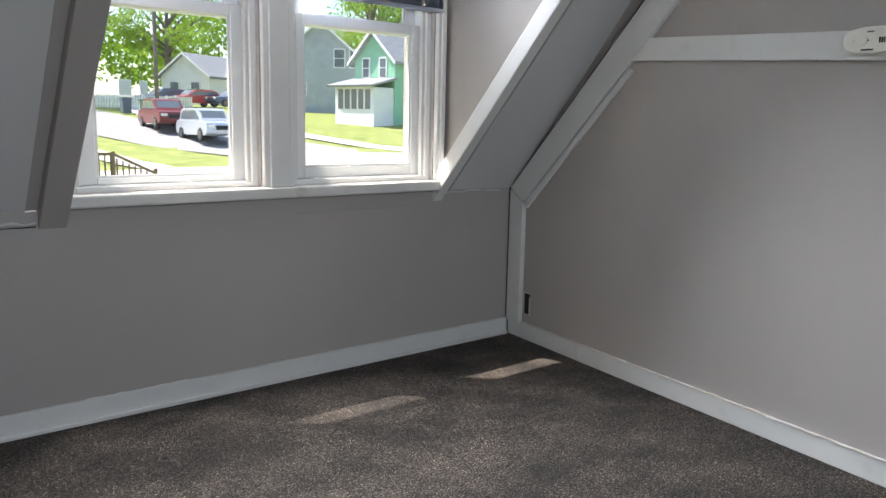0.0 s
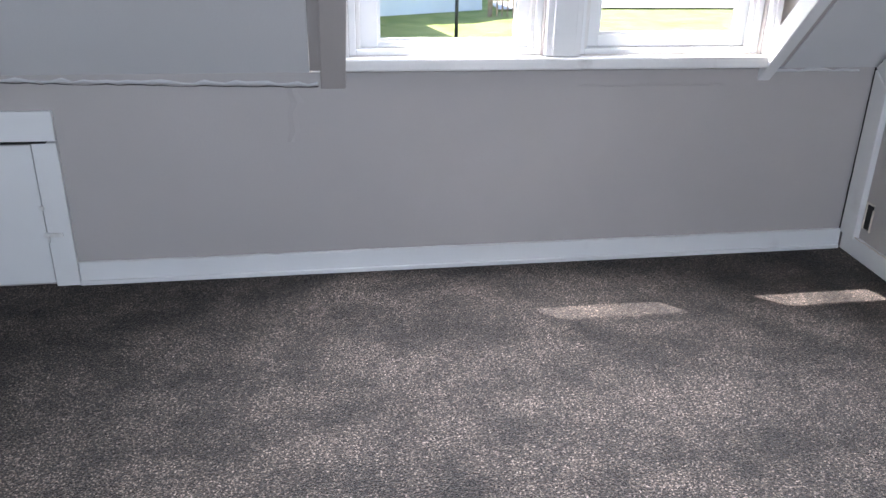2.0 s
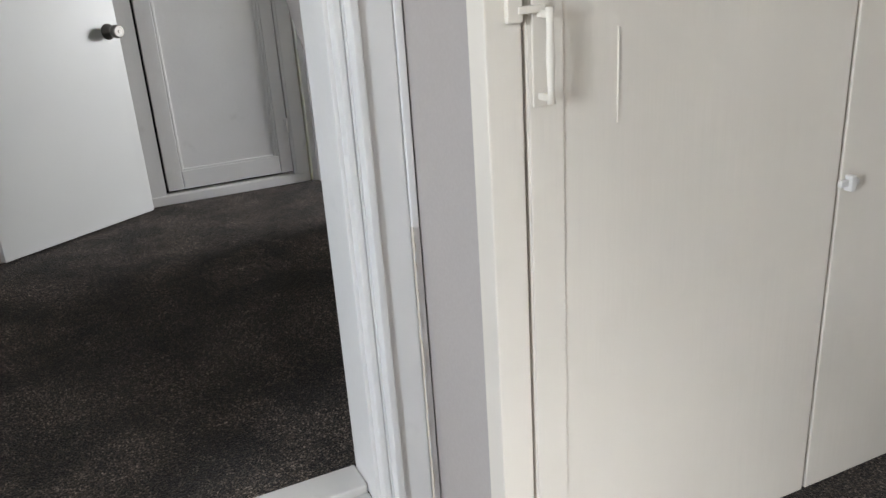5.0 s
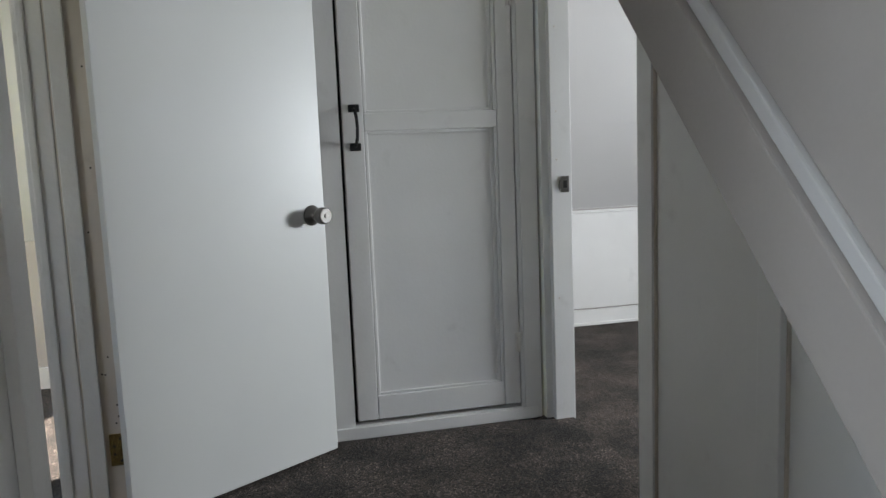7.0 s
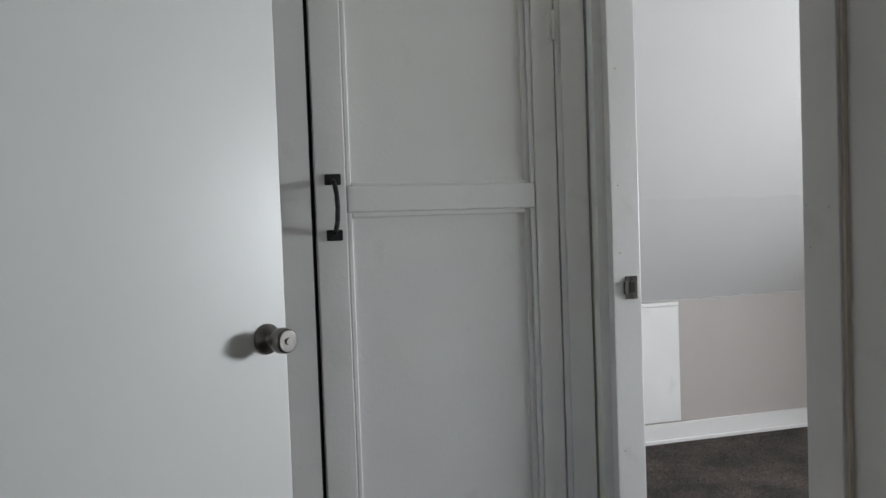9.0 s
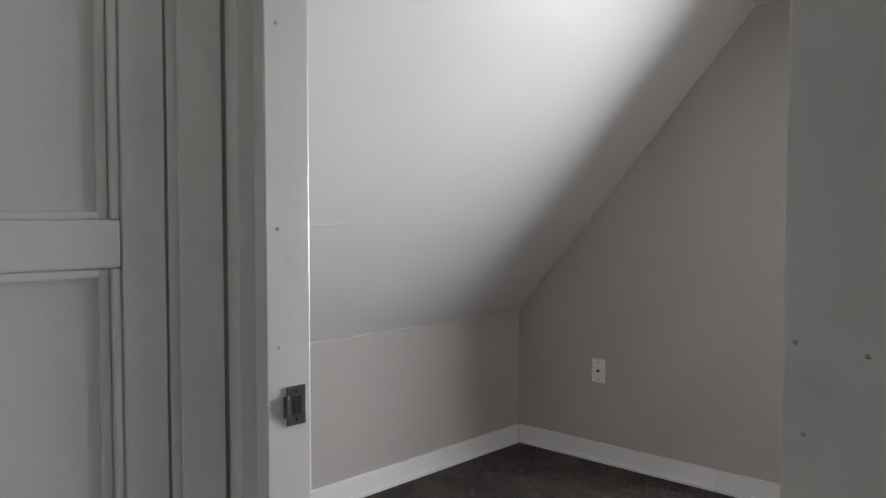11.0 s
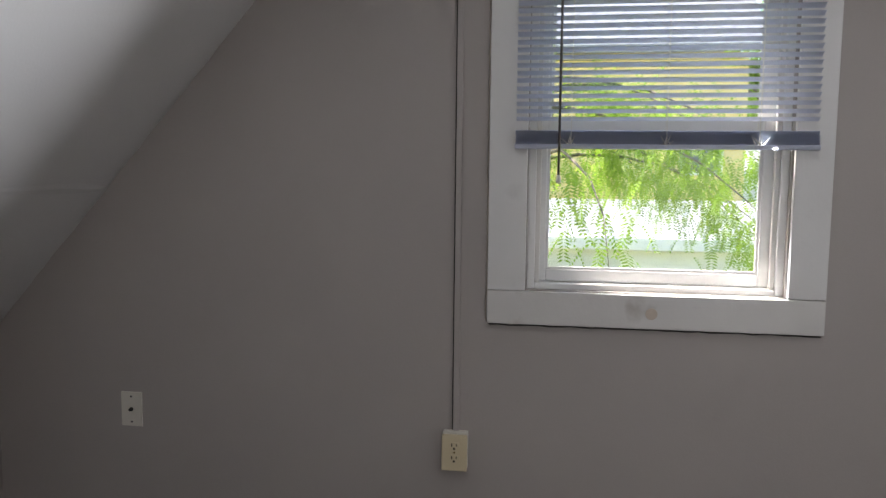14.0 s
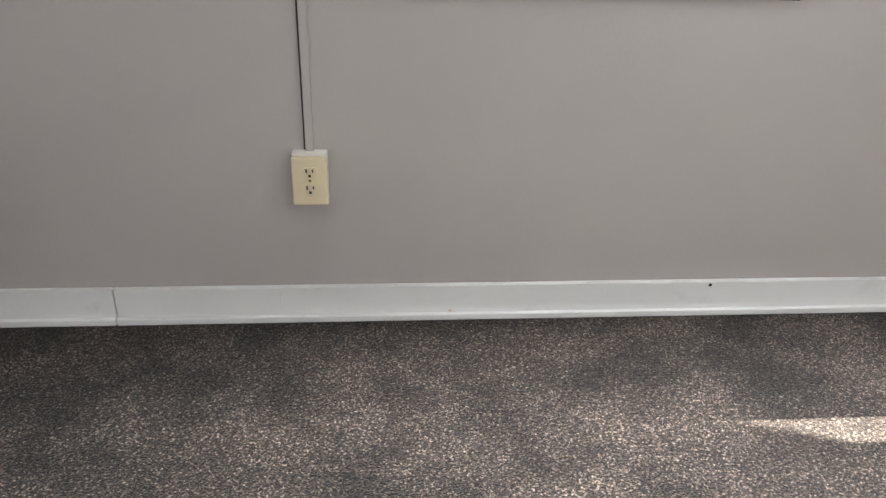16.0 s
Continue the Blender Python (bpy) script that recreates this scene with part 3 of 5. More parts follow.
part("gap", prism([(-0.174, 0.4535), (0.201, 0.4560), (0.201, 0.4600), (-0.174, 0.4625)], "y", -0.0212, -0.004), DARK, hatch, "dark gap above the hatch door")
part("latch", boxes((0.150, -0.028, 0.165, 0.205, -0.018, 0.178), (0.160, -0.033, 0.15, 0.168, -0.026, 0.172), bevel=0.002), TRIM_OLD, hatch, "small painted hook latch")
part("hinge", boxes((-0.20, -0.024, 0.20, -0.165, -0.018, 0.214), bevel=0.002), TRIM_OLD, hatch)
part("knob", turned([(0.004, 0), (0.004, 0.008), (0.008, 0.012), (0.006, 0.018)], Matrix.Translation((0.160, -0.018, 0.26)) @ Matrix.Rotation(radians(90), 4, "X"), 12), TRIM_OLD, hd)
part("nail_head", turned([(0.006, 0), (0.005, 0.003)], Matrix.Translation((-0.17, -0.019, 0.075)) @ Matrix.Rotation(radians(90), 4, "X"), 10), TRIM_OLD, hatch)
plate = thing("wall_plate", -0.652, 3.019, 0.145, "painted-over wall plate beside the access hatch", "wall plate")
part("plate", boxes((-0.035, -0.004, -0.03, 0.035, 0, 0.055), bevel=0.002), GREIGE, plate)
part("slot", boxes((-0.022, -0.0055, -0.004, 0.022, -0.003, 0.004)), DARK, plate)

# built-in closet front of painted boards
closet = thing("built_in_closet", CLOSET_X, 1.655, 0, "cream-painted built-in closet front of flush boards", "closet", rz=-1.2)


def closet_board(nm, ya, yb, xa, xb, label="", lift=0.004):
    za, zb = min(CEIL, KNEE + RISE * (WALL_Y - ya)) - 0.006, min(CEIL, KNEE + RISE * (WALL_Y - yb)) - 0.006
    out = [(ya - 1.66, lift), (yb - 1.66, lift), (yb - 1.66, zb)]
    if ya < y_top < yb:
        out.append((y_top - 1.66, CEIL - 0.006))
    out.append((ya - 1.66, za))
    return part(nm, prism(out, "x", xa, xb, 0.003), CREAM, closet, label)


closet_board("corner_post", 1.662, 1.715, -0.055, 0.0)
closet_door = closet_board("closet_door", 1.721, 2.324, -0.024, -0.002)
closet_board("door_stile", 1.723, 1.778, -0.004, 0.0005)
closet_board("board", 2.332, 2.572, -0.024, -0.002)
closet_board("board", 2.578, 3.016, -0.024, -0.002)
closet_board("backing", 1.70, 3.016, -0.06, -0.032).data.materials[0] = DARK
part("door_panel_line", boxes((-0.003, 0.21, 1.05, 0.0002, 0.214, 1.9), (-0.003, 0.205, 0.80, 0.0002, 0.208, 0.93), bevel=0.0008), CREAM, closet)
pull = part("pull_handle", boxes((0.0, 0.068, 0.838, 0.004, 0.095, 0.985), bevel=0.002), CREAM, closet_door, "painted-over pull handle")
part("grip", turned([(0.006, 0.0), (0.0045, 0.02), (0.006, 0.06), (0.0045, 0.10), (0.006, 0.12)], Matrix.Translation((0.026, 0.081, 0.845)), 10), CREAM, pull)
for zz in (0.848, 0.952):
    part("standoff", boxes((0.0, 0.075, zz, 0.028, 0.087, zz + 0.01), bevel=0.003), CREAM, pull)
part("bolt", boxes((0.0, 0.030, 0.948, 0.010, 0.052, 0.978), (0.002, 0.045, 0.958, 0.012, 0.085, 0.968), bevel=0.002), CREAM, closet, "painted-over surface bolt")
part("turn_catch", boxes((0.0, 0.660, 0.626, 0.010, 0.704, 0.638), (0.0, 0.677, 0.618, 0.016, 0.689, 0.646), bevel=0.003), TRIM_OLD, closet, "small worn turn catch")

# doorway from bedroom to hall
structure("trim_doorway", boxes((-1.044, 1.585, 0.0, -1.024, 1.640, 2.06), (-1.044, 1.570, 0.0, -1.016, 1.584, 2.06), (-1.044, 1.641, 0.0, -1.021, 1.655, 2.06), bevel=0.003), TRIM, "moulded white casing of the hall doorway", "trim")
structure("trim_doorway", boxes((-1.044, 0.70, 0.0, -1.022, 0.783, 2.06), bevel=0.004), TRIM, "moulded white casing of the hall doorway", "trim")
structure("trim_doorway", boxes((-1.23, 1.554, 0.03, -1.05, 1.567, 1.985), (-1.115, 1.546, 0.03, -1.075, 1.555, 1.985), bevel=0.003), TRIM, "white door jamb with its stop", "trim")
structure("trim_doorway", boxes((-1.252, 1.569, 0.045, -1.236, 1.588, 1.99), bevel=0.003), TRIM, "white casing on the hall side", "trim")
structure("threshold", boxes((-1.050, 0.792, 0.0, -0.958, 1.648, 0.020), bevel=0.004), TRIM_OLD, "worn white-painted threshold board", "threshold")
structure("threshold", boxes((-1.150, 0.792, 0.0, -1.053, 1.552, 0.036), (-1.232, 0.792, 0.0, -1.153, 1.552, 0.052), bevel=0.004), TRIM_OLD, "stepped white-painted threshold board with nail holes", "threshold")
seam("caulk_line", lambda u, v, w: (-1.018 + w, 1.640 + v, u), 0.02, 0.62, 0.006, EARTH, "chipped plaster beside the casing", 21, amp=0.0015, step=0.018)
seam("caulk_line", lambda u, v, w: (u, 1.652 + v, 0.02 + w), -0.95, -1.04, 0.03, EARTH, "loose plaster crumbs on the threshold", 22, amp=0.008, step=0.012, thick=0.012)

# the gable leans a few degrees off square to the window wall
lean = Matrix.Translation((GABLE_X, WALL_Y, 0)) @ Matrix.Rotation(radians(-7.8), 4, "Z") @ Matrix.Translation((-GABLE_X, -WALL_Y, 0))
for ob in list(scene.objects):
    if ob.parent is None and (ob.name.split(".")[0] in ("wall_gable", "trim_gable", "smoke_alarm", "outlet_hole") or ob.get("label", "") in ("low white baseboard of the gable wall", "chipped line above the baseboard", "dark gap behind the corner board", "dark gap along the sloping board")):
        ob.matrix_world = lean @ ob.matrix_basis


# ---- hall doors ----
def knob_set(parent, m, material=NICKEL):
    """A round door knob on its rose; local z of m points away from the door."""
    k = part("door_knob", turned([(0.033, 0.0), (0.033, 0.004), (0.029, 0.009), (0.017, 0.014), (0.0125, 0.020), (0.0115, 0.032), (0.018, 0.038), (0.0255, 0.044), (0.0275, 0.052), (0.0265, 0.064), (0.024, 0.072), (0.021, 0.073)], m, 28), material, parent, "brushed nickel door knob")
    part("key_plug", turned([(0.007, 0.072), (0.007, 0.0755), (0.006, 0.076)], m, 14), NICKEL, k)
    return k


def butt_hinge(parent, x, y, z, rz):
    m = pose(x, y, z, 0, 0, rz)
    bm = boxes((-0.042, -0.0022, -0.045, -0.002, 0.0, 0.045), bevel=0.001)
    bmesh.ops.transform(bm, matrix=m, verts=bm.verts[:])
    h = part("hinge", bm, BRASS, parent, "polished brass butt hinge")
    part("knuckle", turned([(0.0055, -0.046), (0.0058, -0.045), (0.0058, 0.045), (0.0055, 0.046)], m, 12), BRASS, h)
    bm = bmesh.new()
    for sx, sz in ((-0.014, 0.030), (-0.030, 0.010), (-0.030, -0.012), (-0.014, -0.032)):
        add_turned(bm, [(0.0042, 0.0021), (0.0036, 0.0034)], m @ Matrix.Translation((sx, 0, sz)) @ Matrix.Rotation(radians(90), 4, "X"), 10)
    part("screw", bm, BLACK_IRON, h)
    return h


# slab door standing open into the hall
D_HX, D_HY = -3.196, 0.80
D_ANG = math.degrees(math.atan2(1.415 - 0.80, -3.615 + 3.196))
door_d = thing("door_1", D_HX, D_HY, HALL, "plain white slab door standing open in the hall", "door", rz=D_ANG, kind="structure")
slab = part("door_slab", boxes((-0.018, -0.034, 0.010, 0.700, 0.0, 1.98), bevel=0.003), DOOR_WHITE, door_d)
knob_set(slab, Matrix.Translation((0.648, -0.034, 0.812)) @ Matrix.Rotation(radians(90), 4, "X"))
part("latch_plate", boxes((0.6995, -0.030, 0.782, 0.7015, -0.006, 0.842)), NICKEL, slab)
for hz in (0.23, 1.52):
    h = thing("hinge_pair", D_HX + 0.006, D_HY - 0.004, HALL + hz, "brass butt hinge on the old jamb", "hinge")
    butt_hinge(h, 0, 0.0, 0, 90)
    hb = butt_hinge(h, 0, 0.0, 0, D_ANG + 180)
structure("trim_doorway", boxes((-3.224, 0.693, HALL, -3.199, 0.800, 1.99), bevel=0.002), EARTH, "old bare-edged door jamb with nail holes", "trim")
structure("trim_doorway", boxes((-3.198, 0.700, HALL, -3.186, 0.742, 1.99), bevel=0.003), TRIM_OLD, "worn white door stop", "trim")
structure("trim_doorway", boxes((-3.26, 0.62, HALL, -3.195, 0.692, 2.0), (-3.206, 0.632, HALL, -3.188, 0.652, 2.0), bevel=0.004), TRIM_OLD, "worn moulded casing on the back room side", "trim")
structure("trim_doorway", boxes((-2.440, 0.685, HALL, -2.411, 0.793, 1.99), (-2.43, 0.79, HALL, -2.33, 0.812, 2.05), bevel=0.003), TRIM_OLD, "worn white casing of the back room doorway", "trim")
st = thing("strike_plate", -2.4425, 0.745, 0.90, "nickel strike plate on the door jamb", "strike plate")
part("plate", boxes((-0.002, -0.014, -0.028, 0.001, 0.014, 0.028), bevel=0.001), NICKEL, st)
bm = bmesh.new()
rnd = random.Random(5)
for k in range(16):
    add_turned(bm, [(0.003, 0), (0.0022, 0.0012)], Matrix.Translation((-3.1995, 0.745 + rnd.uniform(0.005, 0.045), rnd.uniform(0.15, 1.7))) @ Matrix.Rotation(radians(90), 4, "Y"), 8)
tagged(part("nail_hole", bm, DARK), "small dark nail holes in the jamb", "nail holes", kind="stuff")
structure("baseboard", boxes((-2.40, 0.792, HALL, -1.24, 0.806, HALL + 0.09), bevel=0.003), TRIM, "white hall baseboard", "baseboard")
structure("baseboard", boxes((-4.748, -1.58, HALL, -4.734, 0.68, HALL + 0.10), bevel=0.003), TRIM, "white baseboard of the back room", "baseboard")

# panelled closet door, closed
door_p = thing("door_2", -3.655, 1.478, 0.0, "white panelled closet door with a black iron pull", "door", kind="structure")
Y1 = 0.610
part("stile", boxes((-0.034, 0.004, 0.105, 0.0, 0.076, 1.972), bevel=0.003), TRIM, door_p)
part("stile", boxes((-0.034, 0.551, 0.105, 0.0, Y1, 1.972), bevel=0.003), TRIM, door_p)
for za, zb in ((0.105, 0.192), (1.122, 1.184), (1.662, 1.722), (1.90, 1.972)):
    part("rail", boxes((-0.034, 0.078, za, -0.001, 0.549, zb), bevel=0.004), TRIM, door_p)
for za, zb in ((0.192, 1.122), (1.184, 1.662), (1.722, 1.90)):
    part("panel", boxes((-0.030, 0.078, za, -0.014, 0.549, zb)), TRIM, door_p)
    part("panel_moulding", boxes((-0.014, 0.077, za, -0.004, 0.089, zb), (-0.014, 0.538, za, -0.003, 0.550, zb), (-0.014, 0.523, za, -0.008, 0.537, zb), (-0.014, 0.089, zb - 0.012, -0.004, 0.523, zb), (-0.014, 0.089, za, -0.004, 0.523, za + 0.010), bevel=0.003), TRIM, door_p)
part("gap", boxes((-0.060, -0.006, 0.092, -0.036, Y1 + 0.02, 1.985)), DARK, door_p, "dark gap round the door")
hp = part("pull_handle", boxes((0.0, 0.026, 1.058, 0.004, 0.064, 1.084), (0.0, 0.026, 1.188, 0.004, 0.064, 1.214), bevel=0.003), BLACK_IRON, door_p, "black iron pull handle")
bm = bmesh.new()
pts = [(0.002, 0.045, 1.074), (0.018, 0.047, 1.082), (0.028, 0.050, 1.105), (0.032, 0.051, 1.136), (0.028, 0.050, 1.167), (0.018, 0.047, 1.190), (0.002, 0.045, 1.198)]
for a, b in zip(pts, pts[1:]):
    d = Vector(b) - Vector(a)
    add_turned(bm, [(0.0055, -0.001), (0.006, d.length / 2), (0.0055, d.length + 0.001)], Matrix.Translation(a) @ d.to_track_quat("Z", "Y").to_matrix().to_4x4(), 10)
part("grip", bm, BLACK_IRON, hp)
for hz in (1.576, 0.338):
    h = part("hinge", boxes((-0.001, 0.594, hz - 0.035, 0.004, 0.616, hz + 0.035), bevel=0.001), TRIM_OLD, door_p, "painted-over hinge")
    part("knuckle", turned([(0.005, -0.037), (0.005, 0.037)], Matrix.Translation((0.005, 0.606, hz)), 10), TRIM_OLD, h)
structure("baseboard", boxes((-3.654, 1.40, HALL, -3.640, 2.15, 0.088), bevel=0.003), TRIM, "white sill strip under the panelled door", "baseboard")

# doorway to the small bedroom
structure("trim_doorway", boxes((-3.654, 2.104, HALL, -3.648, 2.170, 2.0), (-3.654, 2.182, HALL, -3.636, 2.194, 2.0), (-3.654, 2.195, HALL, -3.628, 2.204, 2.0), bevel=0.003), TRIM, "moulded white casing beside the panelled door", "trim")
structure("trim_doorway", boxes((-3.654, 2.206, 0.0, -3.600, 2.284, 2.0), bevel=0.003), TRIM, "white door jamb with strike plate", "trim")
structure("trim_doorway", boxes((-2.881, 2.166, HALL, -2.805, 2.179, 2.045), bevel=0.003), TRIM, "flat white casing with nail marks", "trim")
structure("trim_doorway", boxes((-2.360, 2.158, HALL, -2.288, 2.179, 1.60), bevel=0.003), TRIM, "flat white casing in the hall alcove", "trim")
# Solid brown strips draw the shadow gap beside each hall casing.
structure("trim_gap", boxes((-2.8045, 2.172, HALL, -2.7995, 2.1795, 2.0)), EARTH, "thin brown strip painting the shadow gap beside the casing", "trim")
structure("trim_gap", boxes((-2.2875, 2.172, HALL, -2.283, 2.1795, 1.60)), EARTH, "thin brown strip painting the shadow gap beside the casing", "trim")
sp = thing("strike_plate", -3.5995, 2.258, 0.912, "rounded nickel strike plate on the white jamb", "strike plate")
part("plate", boxes((0.0, -0.018, -0.029, 0.0025, 0.014, 0.029), bevel=0.001), NICKEL, sp)
part("lip", boxes((0.0, -0.024, -0.016, 0.006, -0.017, 0.016), bevel=0.002), NICKEL, sp)
part("hole", boxes((0.002, -0.008, -0.013, 0.0032, 0.006, 0.013)), DARK, sp, "dark latch hole")
for zz in (-0.021, 0.021):
    part("screw", turned([(0.0038, 0.0024), (0.003, 0.0036)], Matrix.Translation((0, 0, zz)) @ Matrix.Rotation(radians(90), 4, "Y"), 10), NICKEL, sp)
bm = bmesh.new()
for zz in (0.50, 1.0, 1.17, 1.46, 1.72):
    add_turned(bm, [(0.003, 0.0), (0.0022, 0.001)], Matrix.Translation((-3.5998, 2.228, zz)) @ Matrix.Rotation(radians(90), 4, "Y"), 8)
for xx, zz in ((-2.872, 1.098), (-2.825, 1.094), (-2.865, 1.032), (-2.83, 0.62), (-2.872, 0.45)):
    add_turned(bm, [(0.0018, 0.0), (0.0012, 0.001)], Matrix.Translation((xx, 2.1658, zz)) @ Matrix.Rotation(radians(90), 4, "X"), 8)
tagged(part("nail_hole", bm, EARTH), "small filled nail marks in the white casings", "nail holes", kind="stuff")

# door of the small bedroom, opened back
door_c = thing("door_3", -2.850, 2.281, HALL - 0.02, "glossy pale slab door opened into the small bedroom", "door", rz=5.7, kind="structure")
sl = part("door_slab", boxes((-0.036, 0.006, 0.0, 0.0, 0.705, 1.97), bevel=0.003), GLOSS_DOOR, door_c)
knob_set(sl, Matrix.Translation((-0.036, 0.645, 0.945)) @ Matrix.Rotation(radians(-90), 4, "Y") @ Matrix.Diagonal((0.80, 0.80, 0.92, 1.0)))
part("latch_plate", boxes((-0.03, 0.704, 0.88, -0.006, 0.707, 0.94)), NICKEL, sl)


# ---- small bedroom ----
window("window_3", -3.372, -2.645, 0.875, 1.845, C_Y, -3.319, -2.708, 0.931, 1.36, "white double-hung window with a half-raised blind")
structure("trim_window", boxes((-3.486, C_Y - 0.020, 0.773, -2.540, C_Y - 0.002, 0.872), bevel=0.003), TRIM_OLD, "wide flat white window apron board with a water stain", "trim")
structure("trim_window", boxes((-3.486, C_Y - 0.020, 0.874, -3.375, C_Y - 0.002, 1.845), bevel=0.003), TRIM, "wide flat white side casing", "trim")
structure("trim_window", boxes((-2.642, C_Y - 0.020, 0.874, -2.540, C_Y - 0.002, 1.845), bevel=0.003), TRIM, "wide flat white side casing", "trim")
structure("trim_window", boxes((-3.486, C_Y - 0.020, 1.847, -2.540, C_Y - 0.002, 1.931), bevel=0.003), TRIM, "wide flat white head casing", "trim")
seam("trim_gap", lambda u, v, w: (u, C_Y - 0.004 - w, 0.769 + v), -3.48, -2.545, 0.008, DARK, "dark gap under the window apron", 40)
seam("caulk_line", lambda u, v, w: (-3.490 + v, C_Y - 0.003 - w, u), 0.78, 1.91, 0.006, EARTH, "chipped paint line beside the casing", 41)
stain = thing("water_stain", -3.011, C_Y - 0.0205, 0.818, "pale round tan stain on the window apron", "stain")
part("stain", turned([(0.017, 0.0), (0.016, 0.0006)], Matrix.Rotation(radians(90), 4, "X"), 24), paint("tan_stain", (0.58, 0.49, 0.40), 0.5, 0.1, 30, 0.0, 200), stain)
blind(-3.408, -2.590, C_Y - 0.038, 1.288, 1.85, "half-raised grey venetian blind with a wand", 0.62)

cable = thing("cable_plate", -4.645, C_Y, 0.439, "white cable wall plate on the gable wall", "wall plate")
part("plate", boxes((-0.036, -0.006, -0.057, 0.036, 0, 0.057), bevel=0.002), PLATE_WHITE, cable)
part("coax_jack", turned([(0.007, 0.0), (0.007, 0.003), (0.0045, 0.003), (0.0045, 0.012)], Matrix.Translation((0, -0.006, 0)) @ Matrix.Rotation(radians(90), 4, "X"), 12), BLACK_IRON, cable)
for zz in (-0.042, 0.042):
    part("screw", turned([(0.0036, 0.0), (0.003, 0.0015)], Matrix.Translation((0, -0.006, zz)) @ Matrix.Rotation(radians(90), 4, "X"), 10), BLACK_IRON, cable)

outlet = thing("surface_outlet", -3.576, C_Y, 0.377, "ivory duplex outlet in a surface-mounted box", "outlet")
part("box", boxes((-0.038, -0.030, -0.056, 0.038, 0, 0.058), bevel=0.003), PLATE_WHITE, outlet, "white-painted surface box")
face = part("cover_plate", boxes((-0.039, -0.042, -0.058, 0.039, -0.0305, 0.054), bevel=0.004), IVORY, outlet, "ivory cover plate")
for zz in (0.0195, -0.0195):
    bm = bmesh.new()
    add_prism(bm, [(0.017 * math.cos(a) , zz + max(-0.0125, min(0.0125, 0.017 * math.sin(a)))) for a in [2 * math.pi * i / 28 for i in range(28)]], "y", -0.0445, -0.0415)
    r = part("receptacle", bm, IVORY, outlet)
    part("slot", boxes((-0.0085, -0.0455, zz + 0.000, -0.0055, -0.0443, zz + 0.009), (0.0055, -0.0455, zz + 0.001, 0.0082, -0.0443, zz + 0.008), (-0.0028, -0.0455, zz - 0.0095, 0.0028, -0.0443, zz - 0.004)), DARK, r, "dark plug slots")
part("screw", turned([(0.0032, 0.0), (0.0026, 0.0012)], Matrix.Translation((0, -0.042, 0)) @ Matrix.Rotation(radians(90), 4, "X"), 10), BRASS, outlet)
conduit = thing("cable_raceway", -3.576, C_Y, 0.43, "painted surface raceway running up the gable wall", "raceway")
part("raceway", boxes((-0.009, -0.012, 0.0, 0.009, 0, 1.615), bevel=0.003), GREIGE, conduit)
# Near-black strip laid on the wall as the raceway's shaded edge gap.
part("shadow_gap", boxes((-0.0125, -0.004, 0.0, -0.0095, 0, 1.61)), DARK, conduit, "thin dark strip painting the shadow gap beside the raceway")

for xa, xb in ((-5.115, -4.0515), (-4.050, -1.62)):
    structure("baseboard", boxes((xa, C_Y - 0.016, 0, xb - 0.0012, C_Y - 0.001, 0.092), (xa, C_Y - 0.029, 0, xb - 0.0012, C_Y - 0.0165, 0.017), bevel=0.003), TRIM, "white baseboard of the gable wall with open joints", "baseboard")
structure("baseboard", boxes((C_X + 0.001, 2.38, 0, C_X + 0.016, C_Y - 0.018, 0.092), (C_X + 0.0165, 2.38, 0, C_X + 0.029, C_Y - 0.031, 0.017), bevel=0.003), TRIM, "white baseboard under the knee wall", "baseboard")
for k, (xx, za, zb) in enumerate(((-4.379, 0.066, 0.090), (-3.665, 0.050, 0.078))):
    seam("paint_crack", lambda u, v, w, xx=xx: (xx + v, C_Y - 0.0155 - w, u), za, zb, 0.0022, EARTH, "short crack in the painted baseboard", 60 + k, amp=0.0006, step=0.01, thick=0.0014)
seam("caulk_line", lambda u, v, w: (u, C_Y - 0.015 - w, 0.093 + v), -5.1, -1.7, 0.005, TRIM_OLD, "thin caulk above the baseboard", 45)
seam("caulk_line", lambda u, v, w: (C_X + 0.004 + w, u, C_KNEE + v), 2.40, 4.77, 0.008, SLOPE_PAINT, "white caulk line under the slope", 46)
seam("caulk_line", lambda u, v, w: (C_X + u / 1.127 + v, C_Y - 0.004 - w, C_KNEE + u), 0.0, 1.36, 0.004, SLOPE_PAINT, "white caulk line along the slope", 47, amp=0.002)
seam("ceiling_seam", lambda u, v, w: (C_X + 0.42 + v + w, u, C_KNEE + 0.42 * 1.127 + v * 1.127 - w), 2.40, 4.77, 0.030, SLOPE_PAINT, "faint raised tape seam in the sloping ceiling", 48, amp=0.003, step=0.15, thick=0.001)
access = thing("knee_wall_hatch", C_X + 0.001, 2.86, 0.10, "white-painted access panel on the knee wall", "hatch")
part("panel", boxes((0.0, -0.46, 0.0, 0.012, 0.470, 0.555), bevel=0.003), TRIM, access)
part("top_batten", boxes((0.0, -0.46, 0.557, 0.016, 0.470, 0.574), bevel=0.003), TRIM, access, "narrow white batten")
bm = bmesh.new()
for xx, zz in ((-3.262, 0.012), (-3.255, 0.020), (-3.245, 0.014)):
    add_turned(bm, [(0.006, 0.0), (0.004, 0.0012)], Matrix.Translation((xx, C_Y - 0.0155, zz)) @ Matrix.Rotation(radians(90), 4, "X"), 8)
tagged(part("paint_chip", bm, EARTH), "tan paint chips on the baseboard", "paint chips", kind="stuff")
bm = bmesh.new()
